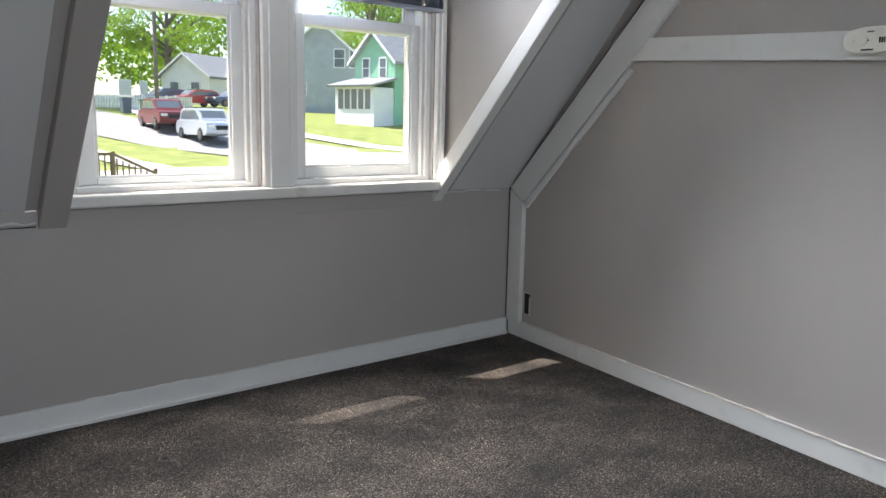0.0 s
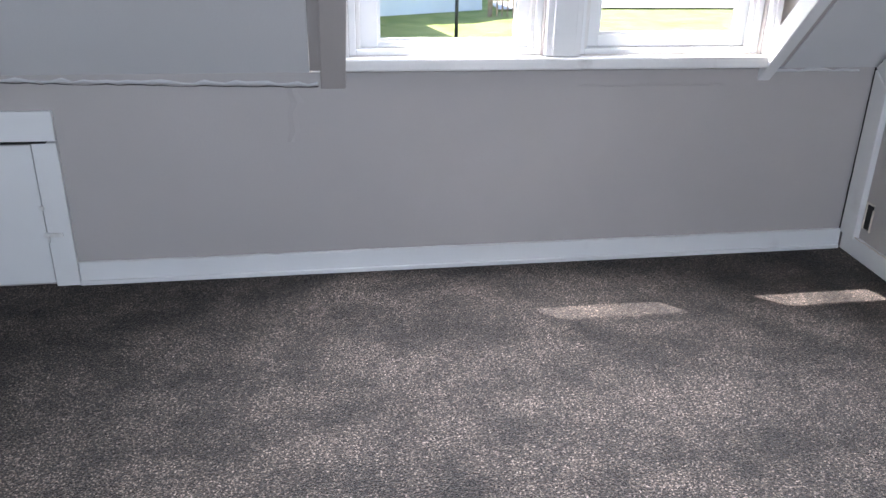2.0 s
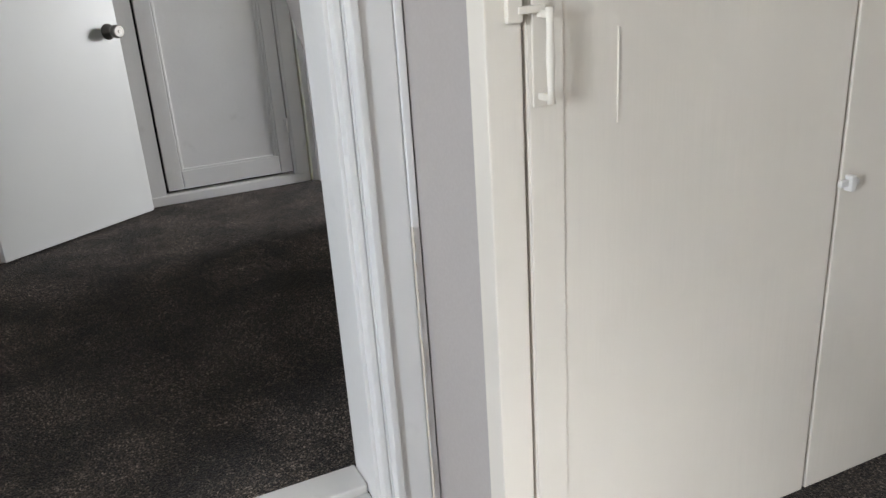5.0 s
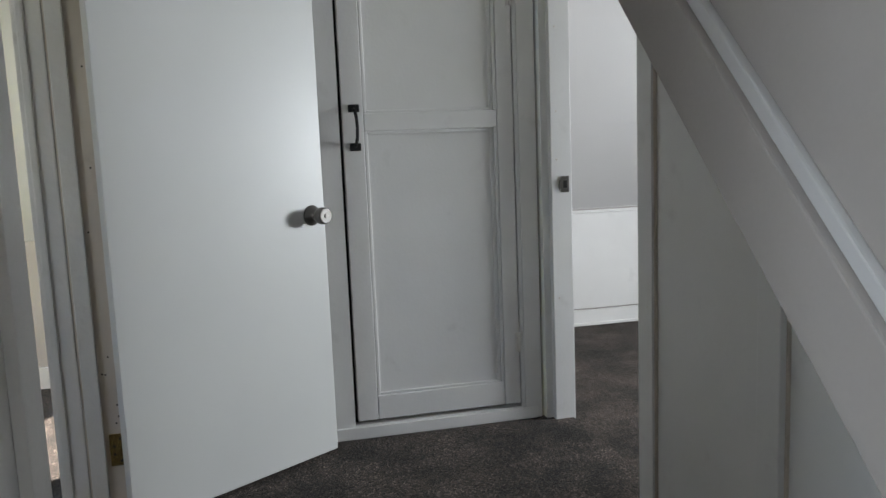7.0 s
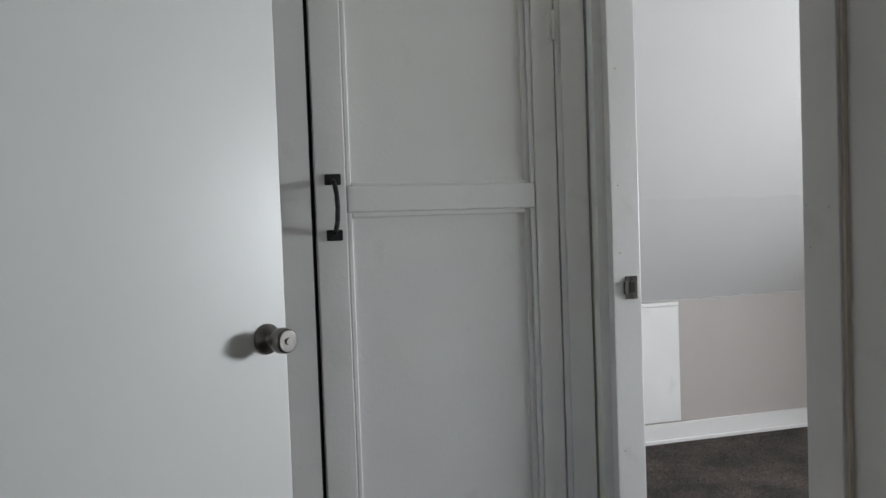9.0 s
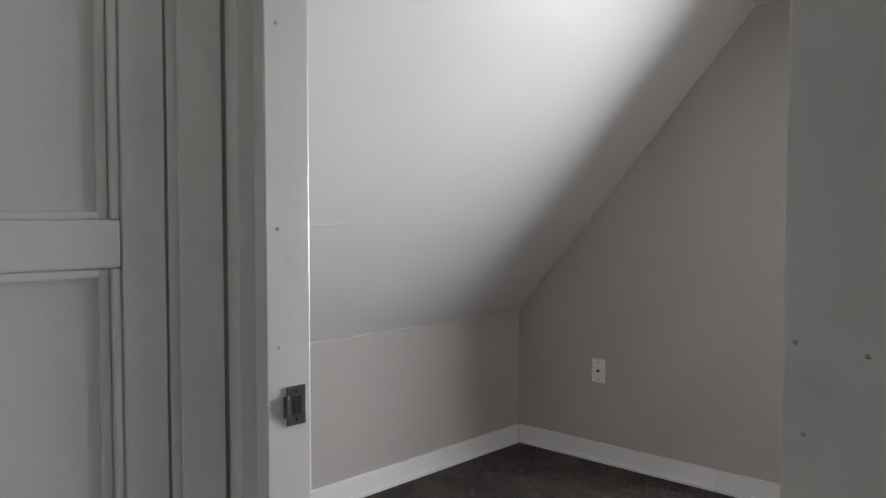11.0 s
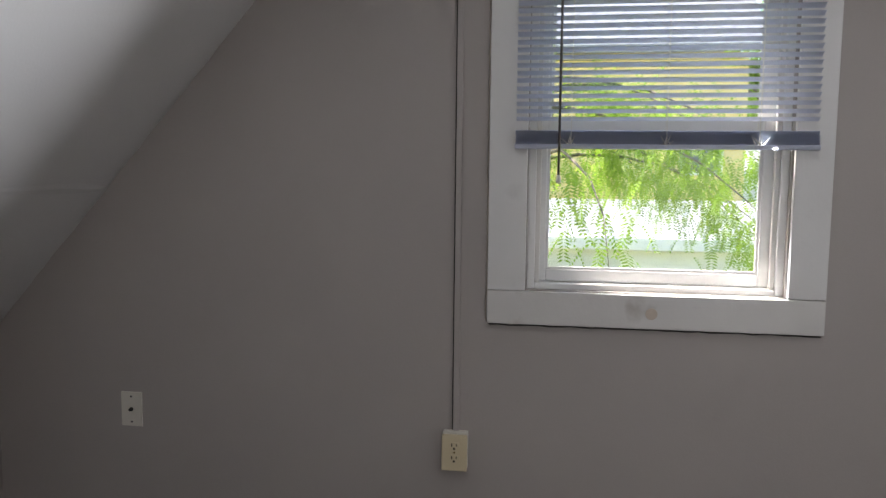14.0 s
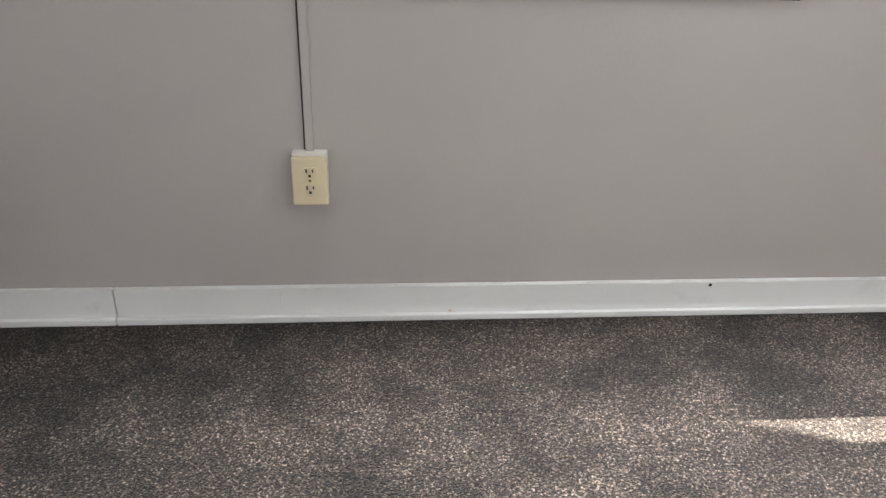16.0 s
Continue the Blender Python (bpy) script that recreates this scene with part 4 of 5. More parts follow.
add_turned(bm, [(0.005, 0.0), (0.003, 0.0015)], Matrix.Translation((-2.608, C_Y - 0.0158, 0.082)) @ Matrix.Rotation(radians(90), 4, "X"), 8)
tagged(part("nail_hole", bm, DARK), "dark nail hole in the baseboard", "nail holes", kind="stuff")


# ---- outdoors ----
def ground_z(x, y):
    s = 0.4 * x + 0.917 * y
    return float(np.interp(s, (-60, 12, 24, 40, 50, 60, 75, 110, 400), (-2.7, -2.6, -1.9, -0.75, 0.45, 1.05, 1.75, 3.2, 9.0)))


def noisy(name, a, b, scale, rough=0.9, bump=0.0, detail=6):
    m, n, l, bs = nodes_of(name)
    geo = n.new("ShaderNodeNewGeometry")
    t = n.new("ShaderNodeTexNoise")
    t.inputs["Scale"].default_value, t.inputs["Detail"].default_value = scale, detail
    l.new(geo.outputs["Position"], t.inputs["Vector"])
    r = n.new("ShaderNodeValToRGB")
    r.color_ramp.elements[0].position, r.color_ramp.elements[1].position = 0.3, 0.7
    r.color_ramp.elements[0].color, r.color_ramp.elements[1].color = (*a, 1), (*b, 1)
    l.new(t.outputs["Fac"], r.inputs["Fac"])
    l.new(r.outputs["Color"], bs.inputs["Base Color"])
    bs.inputs["Roughness"].default_value = rough
    bs.inputs["Specular IOR Level"].default_value = 0.05
    return m


GRASS = noisy("lawn_grass", (0.15, 0.19, 0.055), (0.29, 0.31, 0.11), 1.4)
ASPHALT = noisy("street_asphalt", (0.24, 0.235, 0.235), (0.33, 0.32, 0.315), 3.0)
CONCRETE = noisy("pale_concrete", (0.48, 0.46, 0.42), (0.60, 0.57, 0.52), 1.2)
LEAF = noisy("green_leaves", (0.05, 0.12, 0.012), (0.15, 0.26, 0.03), 0.9)
LEAF_LIGHT = noisy("light_green_leaves", (0.10, 0.19, 0.03), (0.24, 0.34, 0.06), 2.5)
BARK = noisy("grey_bark", (0.10, 0.085, 0.07), (0.22, 0.19, 0.165), 14, bump=0.3)
for leaf in (LEAF, LEAF_LIGHT):
    _n, _l = leaf.node_tree.nodes, leaf.node_tree.links
    _back = _n.new("ShaderNodeBsdfTranslucent")
    _back.inputs["Color"].default_value = (0.30, 0.46, 0.05, 1)
    _mix = _n.new("ShaderNodeMixShader")
    _mix.inputs["Fac"].default_value = 0.4
    _l.new(_n["Principled BSDF"].outputs["BSDF"], _mix.inputs[1])
    _l.new(_back.outputs["BSDF"], _mix.inputs[2])
    _l.new(_mix.outputs["Shader"], _n["Material Output"].inputs["Surface"])
# Lighter copy of the bark: overexposed daylight is put into the trunk's colour.
OVERLIT_BARK = noisy("overlit_grey_bark", (0.24, 0.22, 0.20), (0.40, 0.37, 0.34), 14)
SIDING_WHITE = noisy("white_siding", (0.66, 0.67, 0.68), (0.74, 0.74, 0.74), 2)
SIDING_GREY = noisy("grey_siding", (0.33, 0.35, 0.38), (0.40, 0.42, 0.45), 2)
SIDING_GREEN = noisy("mint_green_siding", (0.24, 0.47, 0.33), (0.29, 0.53, 0.38), 2)
SIDING_YELLOW = noisy("yellow_siding", (0.74, 0.60, 0.27), (0.80, 0.66, 0.33), 2)
SHINGLE = noisy("grey_shingles", (0.20, 0.205, 0.22), (0.32, 0.33, 0.35), 5)
PANE_DARK = simple("dark_window_pane", (0.10, 0.12, 0.14), 0.1)
CAR_SILVER = simple("silver_car_paint", (0.52, 0.55, 0.60), 0.25, 0.5)
CAR_RED = simple("dark_red_car_paint", (0.16, 0.03, 0.03), 0.3, 0.2)
TRUCK_RED = simple("red_truck_paint", (0.42, 0.05, 0.05), 0.3, 0.1)
CAR_BLUE = simple("blue_car_paint", (0.07, 0.10, 0.20), 0.3, 0.3)
TYRE = simple("black_tyre", (0.012, 0.012, 0.013), 0.8)
BIN_GREEN = simple("green_bin_plastic", (0.03, 0.13, 0.07), 0.5)
BIN_GREY = simple("grey_bin_plastic", (0.09, 0.11, 0.14), 0.5)
DECK_WOOD = noisy("weathered_deck_wood", (0.22, 0.15, 0.10), (0.34, 0.25, 0.17), 8)

bm = bmesh.new()
xs, ys = list(range(-120, 181, 6)), list(range(-60, 301, 6))
grid = [[bm.verts.new((x, y, ground_z(x, y))) for y in ys] for x in xs]
for i in range(len(xs) - 1):
    for j in range(len(ys) - 1):
        bm.faces.new((grid[i][j], grid[i + 1][j], grid[i + 1][j + 1], grid[i][j + 1])).smooth = True
tagged(part("ground", bm, GRASS), "sunlit green lawns rising away from the house", "ground", kind="structure")


def strip(name, centre, width, material, label, category, lift=0.05):
    bm = bmesh.new()
    last = None
    pts = []
    for (ax, ay), (bx, by) in zip(centre, centre[1:]):
        n = max(1, int(math.hypot(bx - ax, by - ay) / 2))
        pts += [(ax + (bx - ax) * k / n, ay + (by - ay) * k / n) for k in range(n)]
    pts.append(centre[-1])
    for i, (x, y) in enumerate(pts):
        x2, y2 = pts[min(i + 1, len(pts) - 1)]
        x1, y1 = pts[max(i - 1, 0)]
        d = Vector((x2 - x1, y2 - y1)).normalized()
        ring = []
        for sgn in (-0.5, 0.5):
            px, py = x - d.y * width * sgn, y + d.x * width * sgn
            ring.append(bm.verts.new((px, py, ground_z(px, py) + lift)))
        if last:
            bm.faces.new((last[0], last[1], ring[1], ring[0]))
        last = ring
    return tagged(part(name, bm, material), label, category, kind="structure")


strip("road", [(40, 8), (25, 25), (19.3, 33), (15.8, 40.5), (13, 50), (13, 60), (14.5, 80), (19, 130)], 6.4, ASPHALT, "grey asphalt street climbing past the houses", "road", 0.06)
strip("road_side", [(7.5, 30.6), (11.3, 30.4), (17, 29.4)], 2.0, CONCRETE, "bright concrete drive crossing to the street", "driveway", 0.07)
strip("pavement", [(7, 56), (9.4, 43), (10.3, 33.5), (10.9, 31.5)], 1.3, CONCRETE, "pale concrete sidewalk beside the lawn", "pavement", 0.08)
strip("pavement_far", [(19.5, 45), (21.4, 41.5), (23.4, 35), (27, 30)], 1.3, CONCRETE, "pale concrete sidewalk before the green house", "pavement", 0.08)
strip("pavement_house", [(17, 50), (20, 64), (24, 69)], 1.3, CONCRETE, "pale concrete walk to the white house", "pavement", 0.08)


def house(name, x, y, rz, w, d, h, rise, wall_mat, label, wins, porch=False, sink=0.4):
    """A gabled house: gable front of width w facing local -y, depth d, eaves h, ridge h + rise; wins rows (u, z, width, height) on the front, and on the -x side."""
    root = thing(name, x, y, ground_z(x, y) - sink, label, "house", rz=rz)
    part("wall", prism([(-w / 2, 0), (w / 2, 0), (w / 2, h), (0, h + rise), (-w / 2, h)], "y", 0, d), wall_mat, root)
    for sgn in (-1, 1):
        a, b = (0.0, h + rise), (sgn * (w / 2 + 0.35), h - rise * 0.35 / (w / 2))
        part("roof", prism([a, b, (b[0], b[1] + 0.22), (0.0, h + rise + 0.22)], "y", -0.4, d + 0.4), SHINGLE, root)
        part("fascia", prism([a, b, (b[0], b[1] + 0.20), (0.0, h + rise + 0.20)], "y", -0.46, -0.405), SIDING_WHITE, root)
    n = int(h / 0.35)
    for k in range(1, n):
        part("siding_course", boxes((-w / 2 - 0.015, -0.015, k * 0.35, w / 2 + 0.015, 0.0, k * 0.35 + 0.03), (-w / 2 - 0.015, 0.0, k * 0.35, -w / 2, d, k * 0.35 + 0.03)), wall_mat, root)
    for side, u, z, ww, hh in wins:
        f = boxes((u - ww / 2 - 0.1, -0.06, z - 0.1, u + ww / 2 + 0.1, 0.0, z + hh + 0.1))
        p = boxes((u - ww / 2, -0.08, z, u + ww / 2, -0.061, z + hh / 2 - 0.03), (u - ww / 2, -0.08, z + hh / 2 + 0.03, u + ww / 2, -0.061, z + hh))
        if side == "w":
            t = Matrix.Translation((-w / 2, 0, 0)) @ Matrix.Rotation(radians(-90), 4, "Z")
            bmesh.ops.transform(f, matrix=t, verts=f.verts[:])
            bmesh.ops.transform(p, matrix=t, verts=p.verts[:])
        fr = part("window", f, SIDING_WHITE, root, "white-framed window")
        part("pane", p, PANE_DARK, fr)
    if porch:
        pw = w * 0.95
        p = part("porch", boxes((-pw / 2, -2.0, 0, pw / 2, -0.01, 1.35), (-pw / 2, -2.0, 1.35, -pw / 2 + 0.12, -0.01, 2.75), (pw / 2 - 0.12, -2.0, 1.35, pw / 2, -0.01, 2.75)), SIDING_WHITE, root, "enclosed white porch")
        part("porch_roof", prism([(-2.5, 2.75), (0, 3.3), (0, 3.45), (-2.55, 2.88)], "x", -pw / 2 - 0.3, pw / 2 + 0.3), SHINGLE, root)
        for k in range(5):
            u = -pw / 2 + 0.2 + (k + 0.5) * (pw - 0.4) / 5
            part("porch_window", boxes((u - pw / 10 + 0.12, -2.02, 1.35, u + pw / 10 - 0.1, -1.95, 2.7)), PANE_DARK, root)
        part("porch_frame", boxes((-pw / 2, -2.03, 2.62, pw / 2, -1.94, 2.78), *[(-pw / 2 + 0.2 + k * (pw - 0.4) / 5 - 0.06, -2.03, 1.35, -pw / 2 + 0.2 + k * (pw - 0.4) / 5 + 0.06, -1.94, 2.65) for k in range(6)]), SIDING_WHITE, root)
    return root


house("house", 30.0, 44.6, -76, 3.6, 8.0, 4.6, 1.8, SIDING_GREEN, "mint green two-storey house with a white porch", [("f", -0.75, 3.5, 0.5, 1.2), ("f", 0.75, 3.5, 0.5, 1.2)], True)
house("house", 33.6, 58.0, -36, 7.4, 9.0, 4.6, 3.2, SIDING_GREY, "grey two-storey house with a steep shingled roof", [("f", 1.6, 4.2, 0.8, 1.4), ("f", 2.9, 4.2, 0.8, 1.4), ("f", -2.0, 1.9, 1.6, 0.9)])
house("house", 28.6, 75.0, -58, 5.5, 9.0, 3.1, 2.0, SIDING_WHITE, "small white house with a grey shingled roof", [("f", -1.2, 1.2, 0.9, 1.3), ("f", 1.2, 1.2, 0.9, 1.3), ("w", 2.5, 1.2, 0.8, 1.2), ("w", 5.0, 1.2, 1.4, 1.2)])
house("house", 14.5, 92, 10, 9, 8, 3.2, 2.4, SIDING_GREY, "grey house far up the street behind trees", [("f", -2.0, 1.2, 1.0, 1.3), ("f", 2.0, 1.2, 1.0, 1.3)])
garage = house("garage", 4.4, 29.5, 12, 5.2, 6.0, 2.6, 1.2, SIDING_WHITE, "white-sided garage of the neighbouring house", [("f", 1.0, 1.5, 1.1, 0.8), ("f", -1.2, 1.3, 1.1, 0.9)], sink=0.2)


def car(x, y, rz, paint_mat, label, suv=True, category="car"):
    z = ground_z(x, y) + 0.06
    root = thing("car", x, y, z, label, category, "parked cars", rz=rz)
    hood, roof = (0.98, 1.66) if suv else (0.85, 1.42)
    body = [(-2.25, 0.42), (-2.3, 0.62), (-2.25, hood - 0.04), (-1.25, hood + 0.06), (2.1, hood + 0.06), (2.28, hood - 0.25), (2.28, 0.42), (1.9, 0.3), (-1.9, 0.3)]
    part("body", prism(body, "y", -0.9, 0.9, 0.06), paint_mat, root)
    top = [(-1.15, hood + 0.05), (-0.45, roof - 0.06), (-0.2, roof), (1.5, roof), (1.8, roof - 0.1), (2.15, hood + 0.05)]
    part("cabin", prism(top, "y", -0.76, 0.76, 0.05), paint_mat, root)
    glass = [(-0.95, hood + 0.12), (-0.4, roof - 0.12), (1.45, roof - 0.12), (1.8, hood + 0.12)]
    for ya, yb in ((-0.775, -0.755), (0.755, 0.775)):
        part("side_window", prism(glass, "y", ya, yb), PANE_DARK, root)
    bm = boxes((-0.012, -0.62, -0.36, 0.012, 0.62, 0.30))
    bmesh.ops.transform(bm, matrix=Matrix.Translation((-0.80, 0, hood + 0.34)) @ Matrix.Rotation(radians(47), 4, "Y"), verts=bm.verts[:])
    part("windscreen", bm, PANE_DARK, root)
    for wx in (-1.4, 1.4):
        for wy in (-0.84, 0.84):
            w = part("wheel", turned([(0.22, -0.11), (0.34, -0.09), (0.34, 0.09), (0.22, 0.11)], Matrix.Translation((wx, wy, 0.34)) @ Matrix.Rotation(radians(90), 4, "X"), 20), TYRE, root)
            part("rim", turned([(0.20, -0.115), (0.20, 0.115)], Matrix.Translation((wx, wy, 0.34)) @ Matrix.Rotation(radians(90), 4, "X"), 14), NICKEL, w)
    for wy in (-0.66, 0.66):
        part("headlight", boxes((-2.31, wy - 0.17, 0.72, -2.24, wy + 0.17, 0.86), bevel=0.02), PLATE_WHITE, root)
    part("grille", boxes((-2.32, -0.42, 0.60, -2.25, 0.42, 0.82), bevel=0.02), TYRE, root)
    part("roof_rail", boxes((-0.3, -0.68, roof + 0.02, 1.4, -0.64, roof + 0.06), (-0.3, 0.64, roof + 0.02, 1.4, 0.68, roof + 0.06)), TYRE, root)
    return root


car(16.2, 39.6, 88, CAR_SILVER, "silver crossover car parked on the street")
car(15.7, 44.4, 86, CAR_RED, "dark red crossover car parked on the street")
car(26.6, 67.6, 10, TRUCK_RED, "red pickup truck parked before the white house", False, "truck")
car(29.6, 66.4, 10, CAR_BLUE, "dark blue car parked before the white house", False)
car(24.4, 69.2, 10, CAR_BLUE, "dark blue car parked behind the truck", False)


def bin_cart(x, y, mat, label):
    b = thing("wheeled_bin", x, y, ground_z(x, y) + 0.05, label, "bin", "wheeled bins")
    part("body", prism([(-0.26, 0), (0.26, 0), (0.32, 1.0), (-0.32, 1.0)], "y", -0.33, 0.33, 0.03), mat, b)
    part("lid", boxes((-0.36, -0.38, 1.0, 0.36, 0.38, 1.08), bevel=0.03), mat, b)


bin_cart(17.6, 53.2, BIN_GREEN, "dark green wheeled bin by the street")
bin_cart(17.0, 55.5, BIN_GREY, "grey wheeled bin by the street")

pole = thing("utility_pole", 18.1, 52.5, ground_z(18.1, 52.5), "tall wooden utility pole beside the street", "utility pole")
part("pole", turned([(0.15, 0), (0.13, 5), (0.10, 10)], Matrix.Identity(4), 10), BARK, pole)
part("cross_arm", boxes((-1.1, -0.06, 9.0, 1.1, 0.06, 9.15)), BARK, pole)

fence = thing("picket_fence", 20.8, 64, ground_z(20.8, 64), "low white picket fence along the street", "fence")
part("rail", boxes((-5, -0.03, 0.25, 4, 0.03, 0.35), (-5, -0.03, 0.75, 4, 0.03, 0.85)), SIDING_WHITE, fence)
for k in range(46):
    part("picket", boxes((-5 + k * 0.2, -0.05, 0.0, -5 + k * 0.2 + 0.14, -0.03, 1.05)), SIDING_WHITE, fence)

ramp = thing("wooden_railing", 8.1, 28.2, ground_z(8.1, 28.2), "weathered wooden stair railing in the yard", "railing", rz=-12)
for k in range(14):
    zz = 1.05 if k < 7 else 1.05 - (k - 6) * 0.09
    part("baluster", boxes((-1.2 + k * 0.19, -0.02, -0.3, -1.14 + k * 0.19, 0.02, zz)), DECK_WOOD, ramp)
part("hand_rail", prism([(-1.3, 1.05), (0.05, 1.05), (1.45, 0.35), (1.45, 0.46), (0.05, 1.16), (-1.3, 1.16)], "y", -0.05, 0.05), DECK_WOOD, ramp)
for px in (-1.25, 0.05, 1.4):
    part("post", boxes((px - 0.06, -0.06, -0.4, px + 0.06, 0.06, 1.2 if px < 1 else 0.6)), DECK_WOOD, ramp)

hoop = thing("basketball_hoop", 4.95, 24.3, ground_z(4.95, 24.3), "freestanding basketball hoop with a clear black-framed board", "basketball hoop", rz=8)
part("post", turned([(0.06, 0), (0.05, 2.2)], Matrix.Identity(4), 10), BLACK_IRON, hoop)
part("frame", boxes((-0.58, -0.13, 1.55, 0.58, -0.08, 1.63), (-0.58, -0.13, 2.27, 0.58, -0.08, 2.35), (-0.58, -0.13, 1.63, -0.50, -0.08, 2.27), (0.50, -0.13, 1.63, 0.58, -0.08, 2.27)), BLACK_IRON, hoop)
part("target", boxes((-0.24, -0.12, 1.72, -0.20, -0.09, 2.08), (0.20, -0.12, 1.72, 0.24, -0.09, 2.08), (-0.24, -0.12, 2.08, 0.24, -0.09, 2.12), (-0.24, -0.12, 1.68, 0.24, -0.09, 1.72)), BLACK_IRON, hoop)
bp = part("backboard", boxes((-0.50, -0.108, 1.63, 0.50, -0.10, 2.27)), GLASS, hoop)
bp.visible_shadow = False
part("strut", boxes((-0.03, -0.08, 1.75, 0.03, 0.03, 1.81), (-0.03, -0.08, 2.1, 0.03, 0.03, 2.16)), BLACK_IRON, hoop)


def leaf_cloud(centres, count, size, seed, flat=0.5):
    """Many small leaf faces scattered through uneven clumps."""
    rnd = np.random.RandomState(seed)
    c = np.array(centres, float)
    pick = rnd.randint(0, len(c), count)
    u = rnd.normal(size=(count, 3))
    u /= np.linalg.norm(u, axis=1)[:, None]
    r = c[pick, 3] * rnd.uniform(0.35, 1.05, count) ** 0.6
    p = c[pick, :3] + u * r[:, None] * np.array((1, 1, 0.8))
    a = rnd.normal(size=(count, 3))
    a /= np.linalg.norm(a, axis=1)[:, None]
    b = np.cross(a, rnd.normal(size=(count, 3)))
    b /= np.linalg.norm(b, axis=1)[:, None]
    s = size * rnd.uniform(0.6, 1.3, count)[:, None]
    quad = np.stack((p - a * s, p - b * s * flat, p + a * s, p + b * s * flat), 1).reshape(-1, 3)
    faces = np.arange(count * 4).reshape(-1, 4)
    me = bpy.data.meshes.new("crown")
    me.from_pydata(quad.tolist(), [], faces.tolist())
    return me


def tree(x, y, height, radius, seed, label, mat=None, count=9000, size=0.16):
    rnd = random.Random(seed)
    z = ground_z(x, y)
    root = thing("tree", x, y, z, label, "tree", "street trees")
    bm = bmesh.new()
    add_turned(bm, [(radius * 0.11, -0.3), (radius * 0.08, height * 0.25), (radius * 0.05, height * 0.6), (radius * 0.02, height * 0.9)], Matrix.Identity(4), 10)
    part("trunk", bm, BARK, root)
    cl = []
    for k in range(16):
        a, h = rnd.uniform(0, 6.28), rnd.uniform(0.38, 0.98)
        rr = radius * (0.35 + 0.75 * math.sin(math.pi * min(1, max(0.0, (h - 0.25) / 0.8)))) * rnd.uniform(0.4, 0.9)
        q = Vector((math.cos(a) * rr, math.sin(a) * rr, h * height))
        cl.append((*q, radius * rnd.uniform(0.28, 0.5)))
        d = q - Vector((0, 0, h * height * 0.7))
        part("limb", turned([(radius * 0.03, 0), (radius * 0.012, d.length)], Matrix.Translation((0, 0, h * height * 0.7)) @ d.to_track_quat("Z", "Y").to_matrix().to_4x4(), 6), BARK, root)
    me = leaf_cloud(cl, count, size, seed)
    me.materials.append(mat or LEAF)
    o = new("crown", me)
    o.parent = root


tree(12.5, 68, 13, 5.0, 1, "broad green tree over the street")
tree(8.0, 74, 15, 6.0, 2, "broad green tree over the street")
tree(17.5, 84, 15, 5.5, 3, "tall green tree behind the houses")
tree(31, 86, 13, 5.0, 4, "yellow-green tree behind the white house", LEAF_LIGHT)
tree(44, 66, 13, 5.5, 5, "yellow-green tree behind the grey house", LEAF_LIGHT)
tree(24, 98, 17, 7.0, 6, "dark green tree far up the street")
tree(4, 62, 13, 5.0, 7, "broad green tree beside the street")
tree(55, 80, 15, 7.0, 8, "tall green tree behind the houses")
tree(6.2, 33, 2.6, 1.3, 9, "green bush beside the garage", None, 3000, 0.10)
bm = bmesh.new()
rnd = random.Random(4)
cl = [(-70 + k * 5 + rnd.uniform(-2, 2), 128 + rnd.uniform(-8, 8), 10 + rnd.uniform(-4, 5), rnd.uniform(5, 8)) for k in range(44)]
me = leaf_cloud(cl, 26000, 0.55, 77)
me.materials.append(LEAF)
tagged(new("far_woods", me), "belt of distant green trees", "woods", kind="stuff")
for k, (sx, sy) in enumerate(((33.5, 43.5), (34.6, 43.2))):
    me = leaf_cloud([(0, 0, 0.35, 0.35)], 500, 0.06, 90 + k)
    me.materials.append(LEAF)
    o = tagged(new("shrub", me), "small round green shrub on the lawn", "shrub", "shrubs")
    o.location = (sx, sy, ground_z(sx, sy))

# behind the small bedroom: yellow house, garage, honey locust
yellow = thing("yellow_house", -1.0, 23.5, ground_z(-1, 23.5), "tall yellow-sided neighbouring house with white windows", "house")
part("wall", boxes((-10, 0, -0.5, 2.4, 6, 5.0)), SIDING_YELLOW, yellow)
for k in range(1, 36):
    part("siding_course", prism([(-0.03, k * 0.18), (0.0, k * 0.18), (0.0, k * 0.18 + 0.16)], "x", -10, 2.4), SIDING_YELLOW, yellow)
for u in (-7.4, 1.3):
    f = part("window", boxes((u - 0.55, -0.08, 3.3, u + 0.55, -0.02, 4.8)), SIDING_WHITE, yellow, "white-framed window")
    part("pane", boxes((u - 0.45, -0.10, 3.4, u + 0.45, -0.081, 4.7)), PANE_DARK, f)
part("roof", prism([(-0.6, 6.4), (3.0, 9.0), (6.6, 6.4), (6.6, 6.6), (3.0, 9.2), (-0.6, 6.6)], "x", -10.4, 2.8), SHINGLE, yellow)
shed = thing("garage", -1.30, 16.4, ground_z(0, 16.4), "white garage with a weathered grey shingled roof", "garage")
part("wall", boxes((-2.4, 0, -0.4, 2.4, 4.4, 2.58)), SIDING_WHITE, shed)
for k in range(1, 13):
    part("siding_course", prism([(-0.02, k * 0.19), (0.0, k * 0.19), (0.0, k * 0.19 + 0.17)], "x", -2.4, 2.4), SIDING_WHITE, shed)
part("roof", prism([(-0.35, 2.45), (4.5, 3.00), (4.5, 3.08), (-0.35, 2.53)], "x", -2.6, 2.6), SHINGLE, shed)
part("fascia", boxes((-2.6, -0.40, 2.36, 2.6, -0.355, 2.56)), SIDING_WHITE, shed)
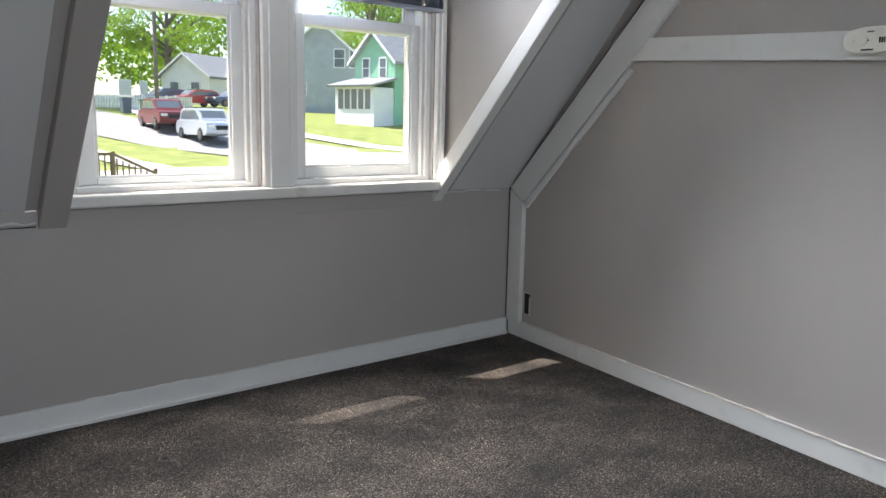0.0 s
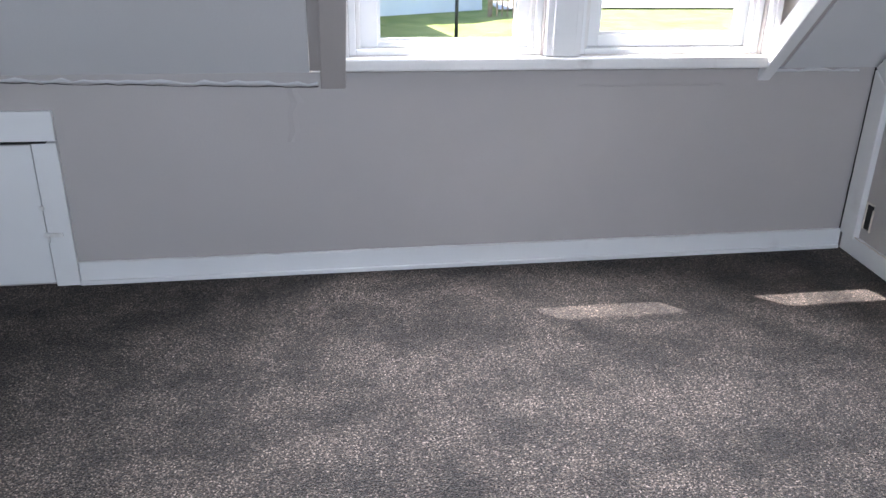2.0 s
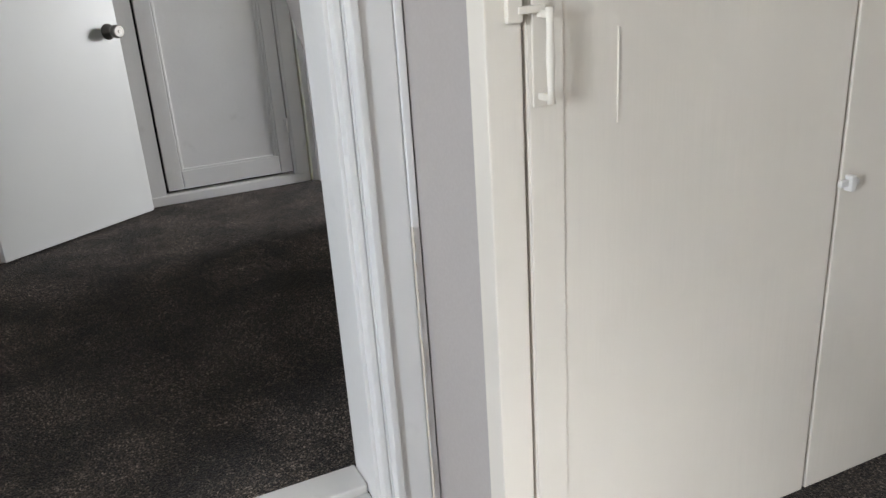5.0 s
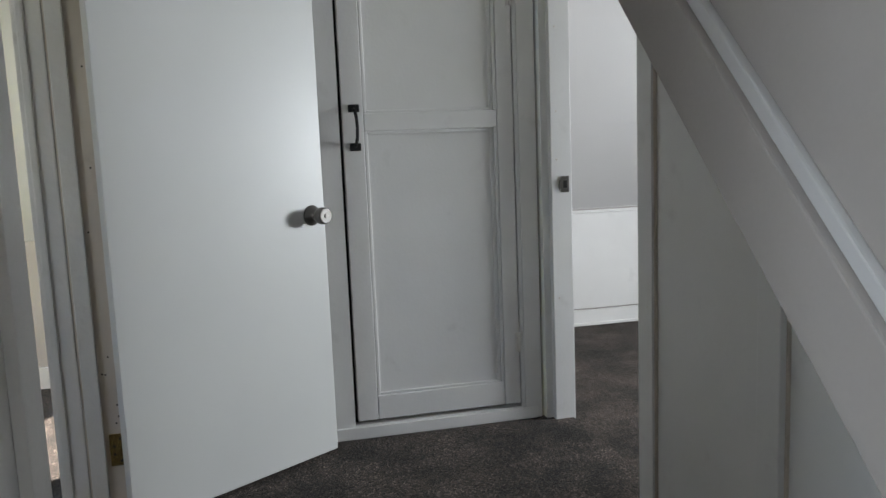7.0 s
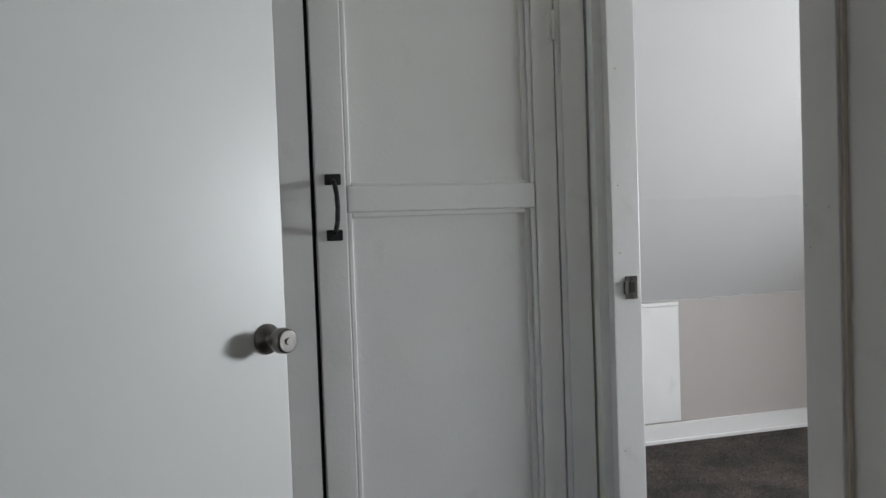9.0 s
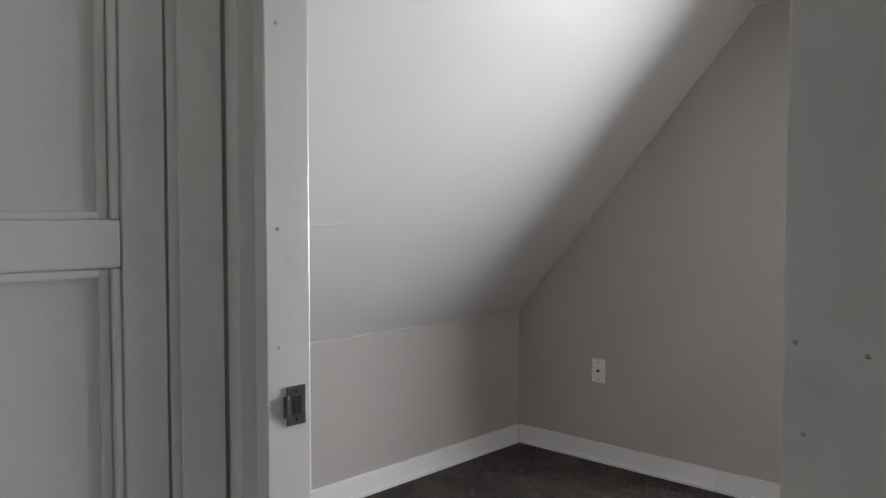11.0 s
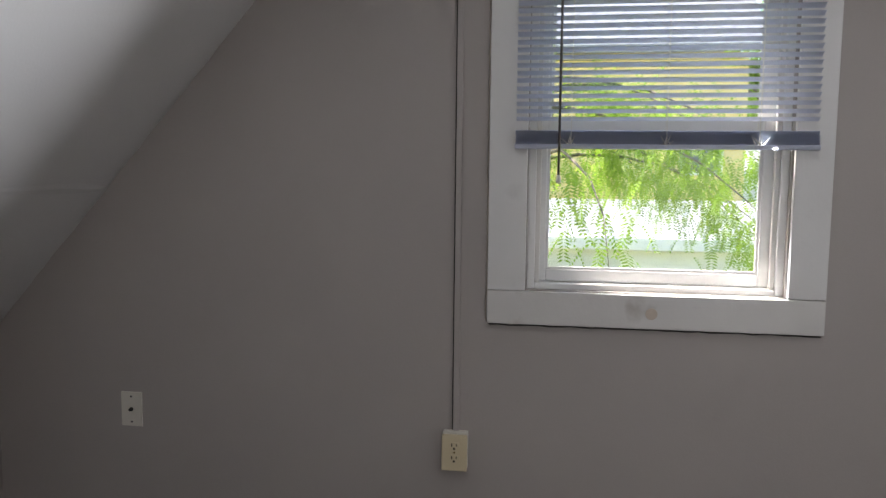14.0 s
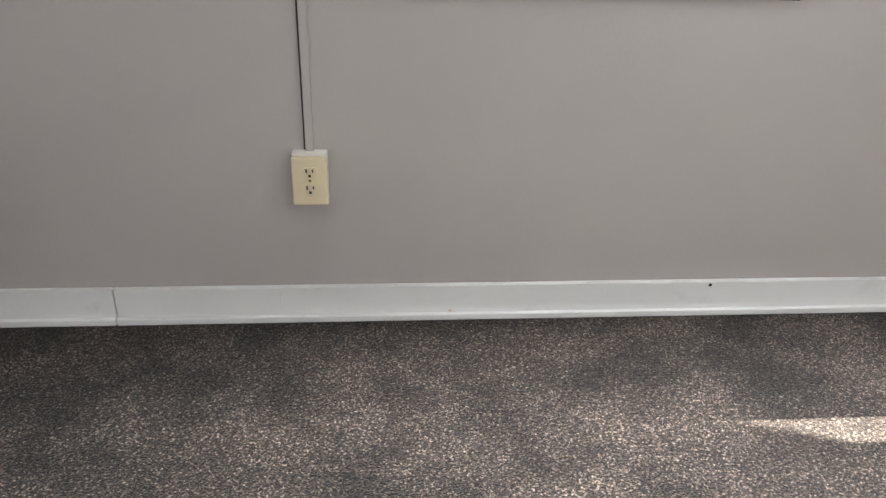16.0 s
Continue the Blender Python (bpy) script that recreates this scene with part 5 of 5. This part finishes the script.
yc = thing("yellow_porch", -4.22, 15.2, ground_z(-3.7, 15.2), "yellow-sided porch corner beside the garage", "porch")
part("wall", boxes((-3.0, 0, -0.4, 0.55, 3.0, 2.3)), SIDING_YELLOW, yc)
part("siding_course", boxes(*[(-3.0, -0.02, k * 0.18, 0.57, 0.0, k * 0.18 + 0.025) for k in range(1, 12)]), SIDING_YELLOW, yc)
part("bench_frame", boxes((0.0, -0.5, 1.06, 0.5, -0.45, 1.10), (0.0, -0.5, 0.7, 0.03, -0.45, 1.06), (0.47, -0.5, 0.7, 0.5, -0.45, 1.06)), DECK_WOOD, yc)

locust = thing("locust_tree", -3.66, 11.2, ground_z(-3.6, 11.2), "honey locust tree with drooping feathery leaves outside the window", "tree")
bm = bmesh.new()
add_turned(bm, [(0.20, -0.3), (0.15, 2.0), (0.13, 3.6), (0.11, 5.0), (0.05, 7.5)], Matrix.Rotation(radians(2), 4, "Y"), 14)
part("trunk", bm, OVERLIT_BARK, locust)
rnd = random.Random(21)
tips = []
for k in range(15):
    a = rnd.uniform(-2.2, 1.2)
    start = Vector((0.1, 0, rnd.uniform(3.9, 5.6)))
    ln = rnd.uniform(1.6, 3.4)
    pts = [start]
    d = Vector((math.cos(a), math.sin(a) * 0.8, rnd.uniform(0.05, 0.35))).normalized()
    for s_ in range(6):
        d = (d + Vector((rnd.uniform(-0.15, 0.15), rnd.uniform(-0.15, 0.15), -0.17))).normalized()
        pts.append(pts[-1] + d * ln / 6)
    bm = bmesh.new()
    for i, (p, q) in enumerate(zip(pts, pts[1:])):
        v = q - p
        add_turned(bm, [(0.024 - i * 0.0037, -0.01), (0.021 - i * 0.0037, v.length + 0.01)], Matrix.Translation(p) @ v.to_track_quat("Z", "Y").to_matrix().to_4x4(), 6)
    part("limb", bm, BARK, locust)
    tips += [(p, d) for p in pts[2:]]
verts, faces = [], []
for p, d in tips:
    for t_ in range(20):
        o = p + Vector((rnd.gauss(0, 0.20), rnd.gauss(0, 0.20), rnd.gauss(-0.10, 0.16)))
        ax = Vector((rnd.uniform(-1, 1), rnd.uniform(-1, 1), -0.6)).normalized()
        side = ax.cross(Vector((0, 0, 1))).normalized()
        up = side.cross(ax)
        for k in range(9):
            ax = (ax + Vector((0, 0, -0.10))).normalized()
            o = o + ax * 0.030
            for sg in (-1, 1):
                tip = side * sg * rnd.uniform(0.045, 0.065) + ax * 0.012 + Vector((0, 0, -0.014))
                b0 = len(verts)
                verts += [o, o + tip * 0.5 + ax * 0.011 + up * 0.004, o + tip, o + tip * 0.5 - ax * 0.011]
                faces.append((b0, b0 + 1, b0 + 2, b0 + 3))
me = bpy.data.meshes.new("crown")
me.from_pydata([tuple(v) for v in verts], [], faces)
me.materials.append(LEAF_LIGHT)
o = new("crown", me)
o.parent = locust
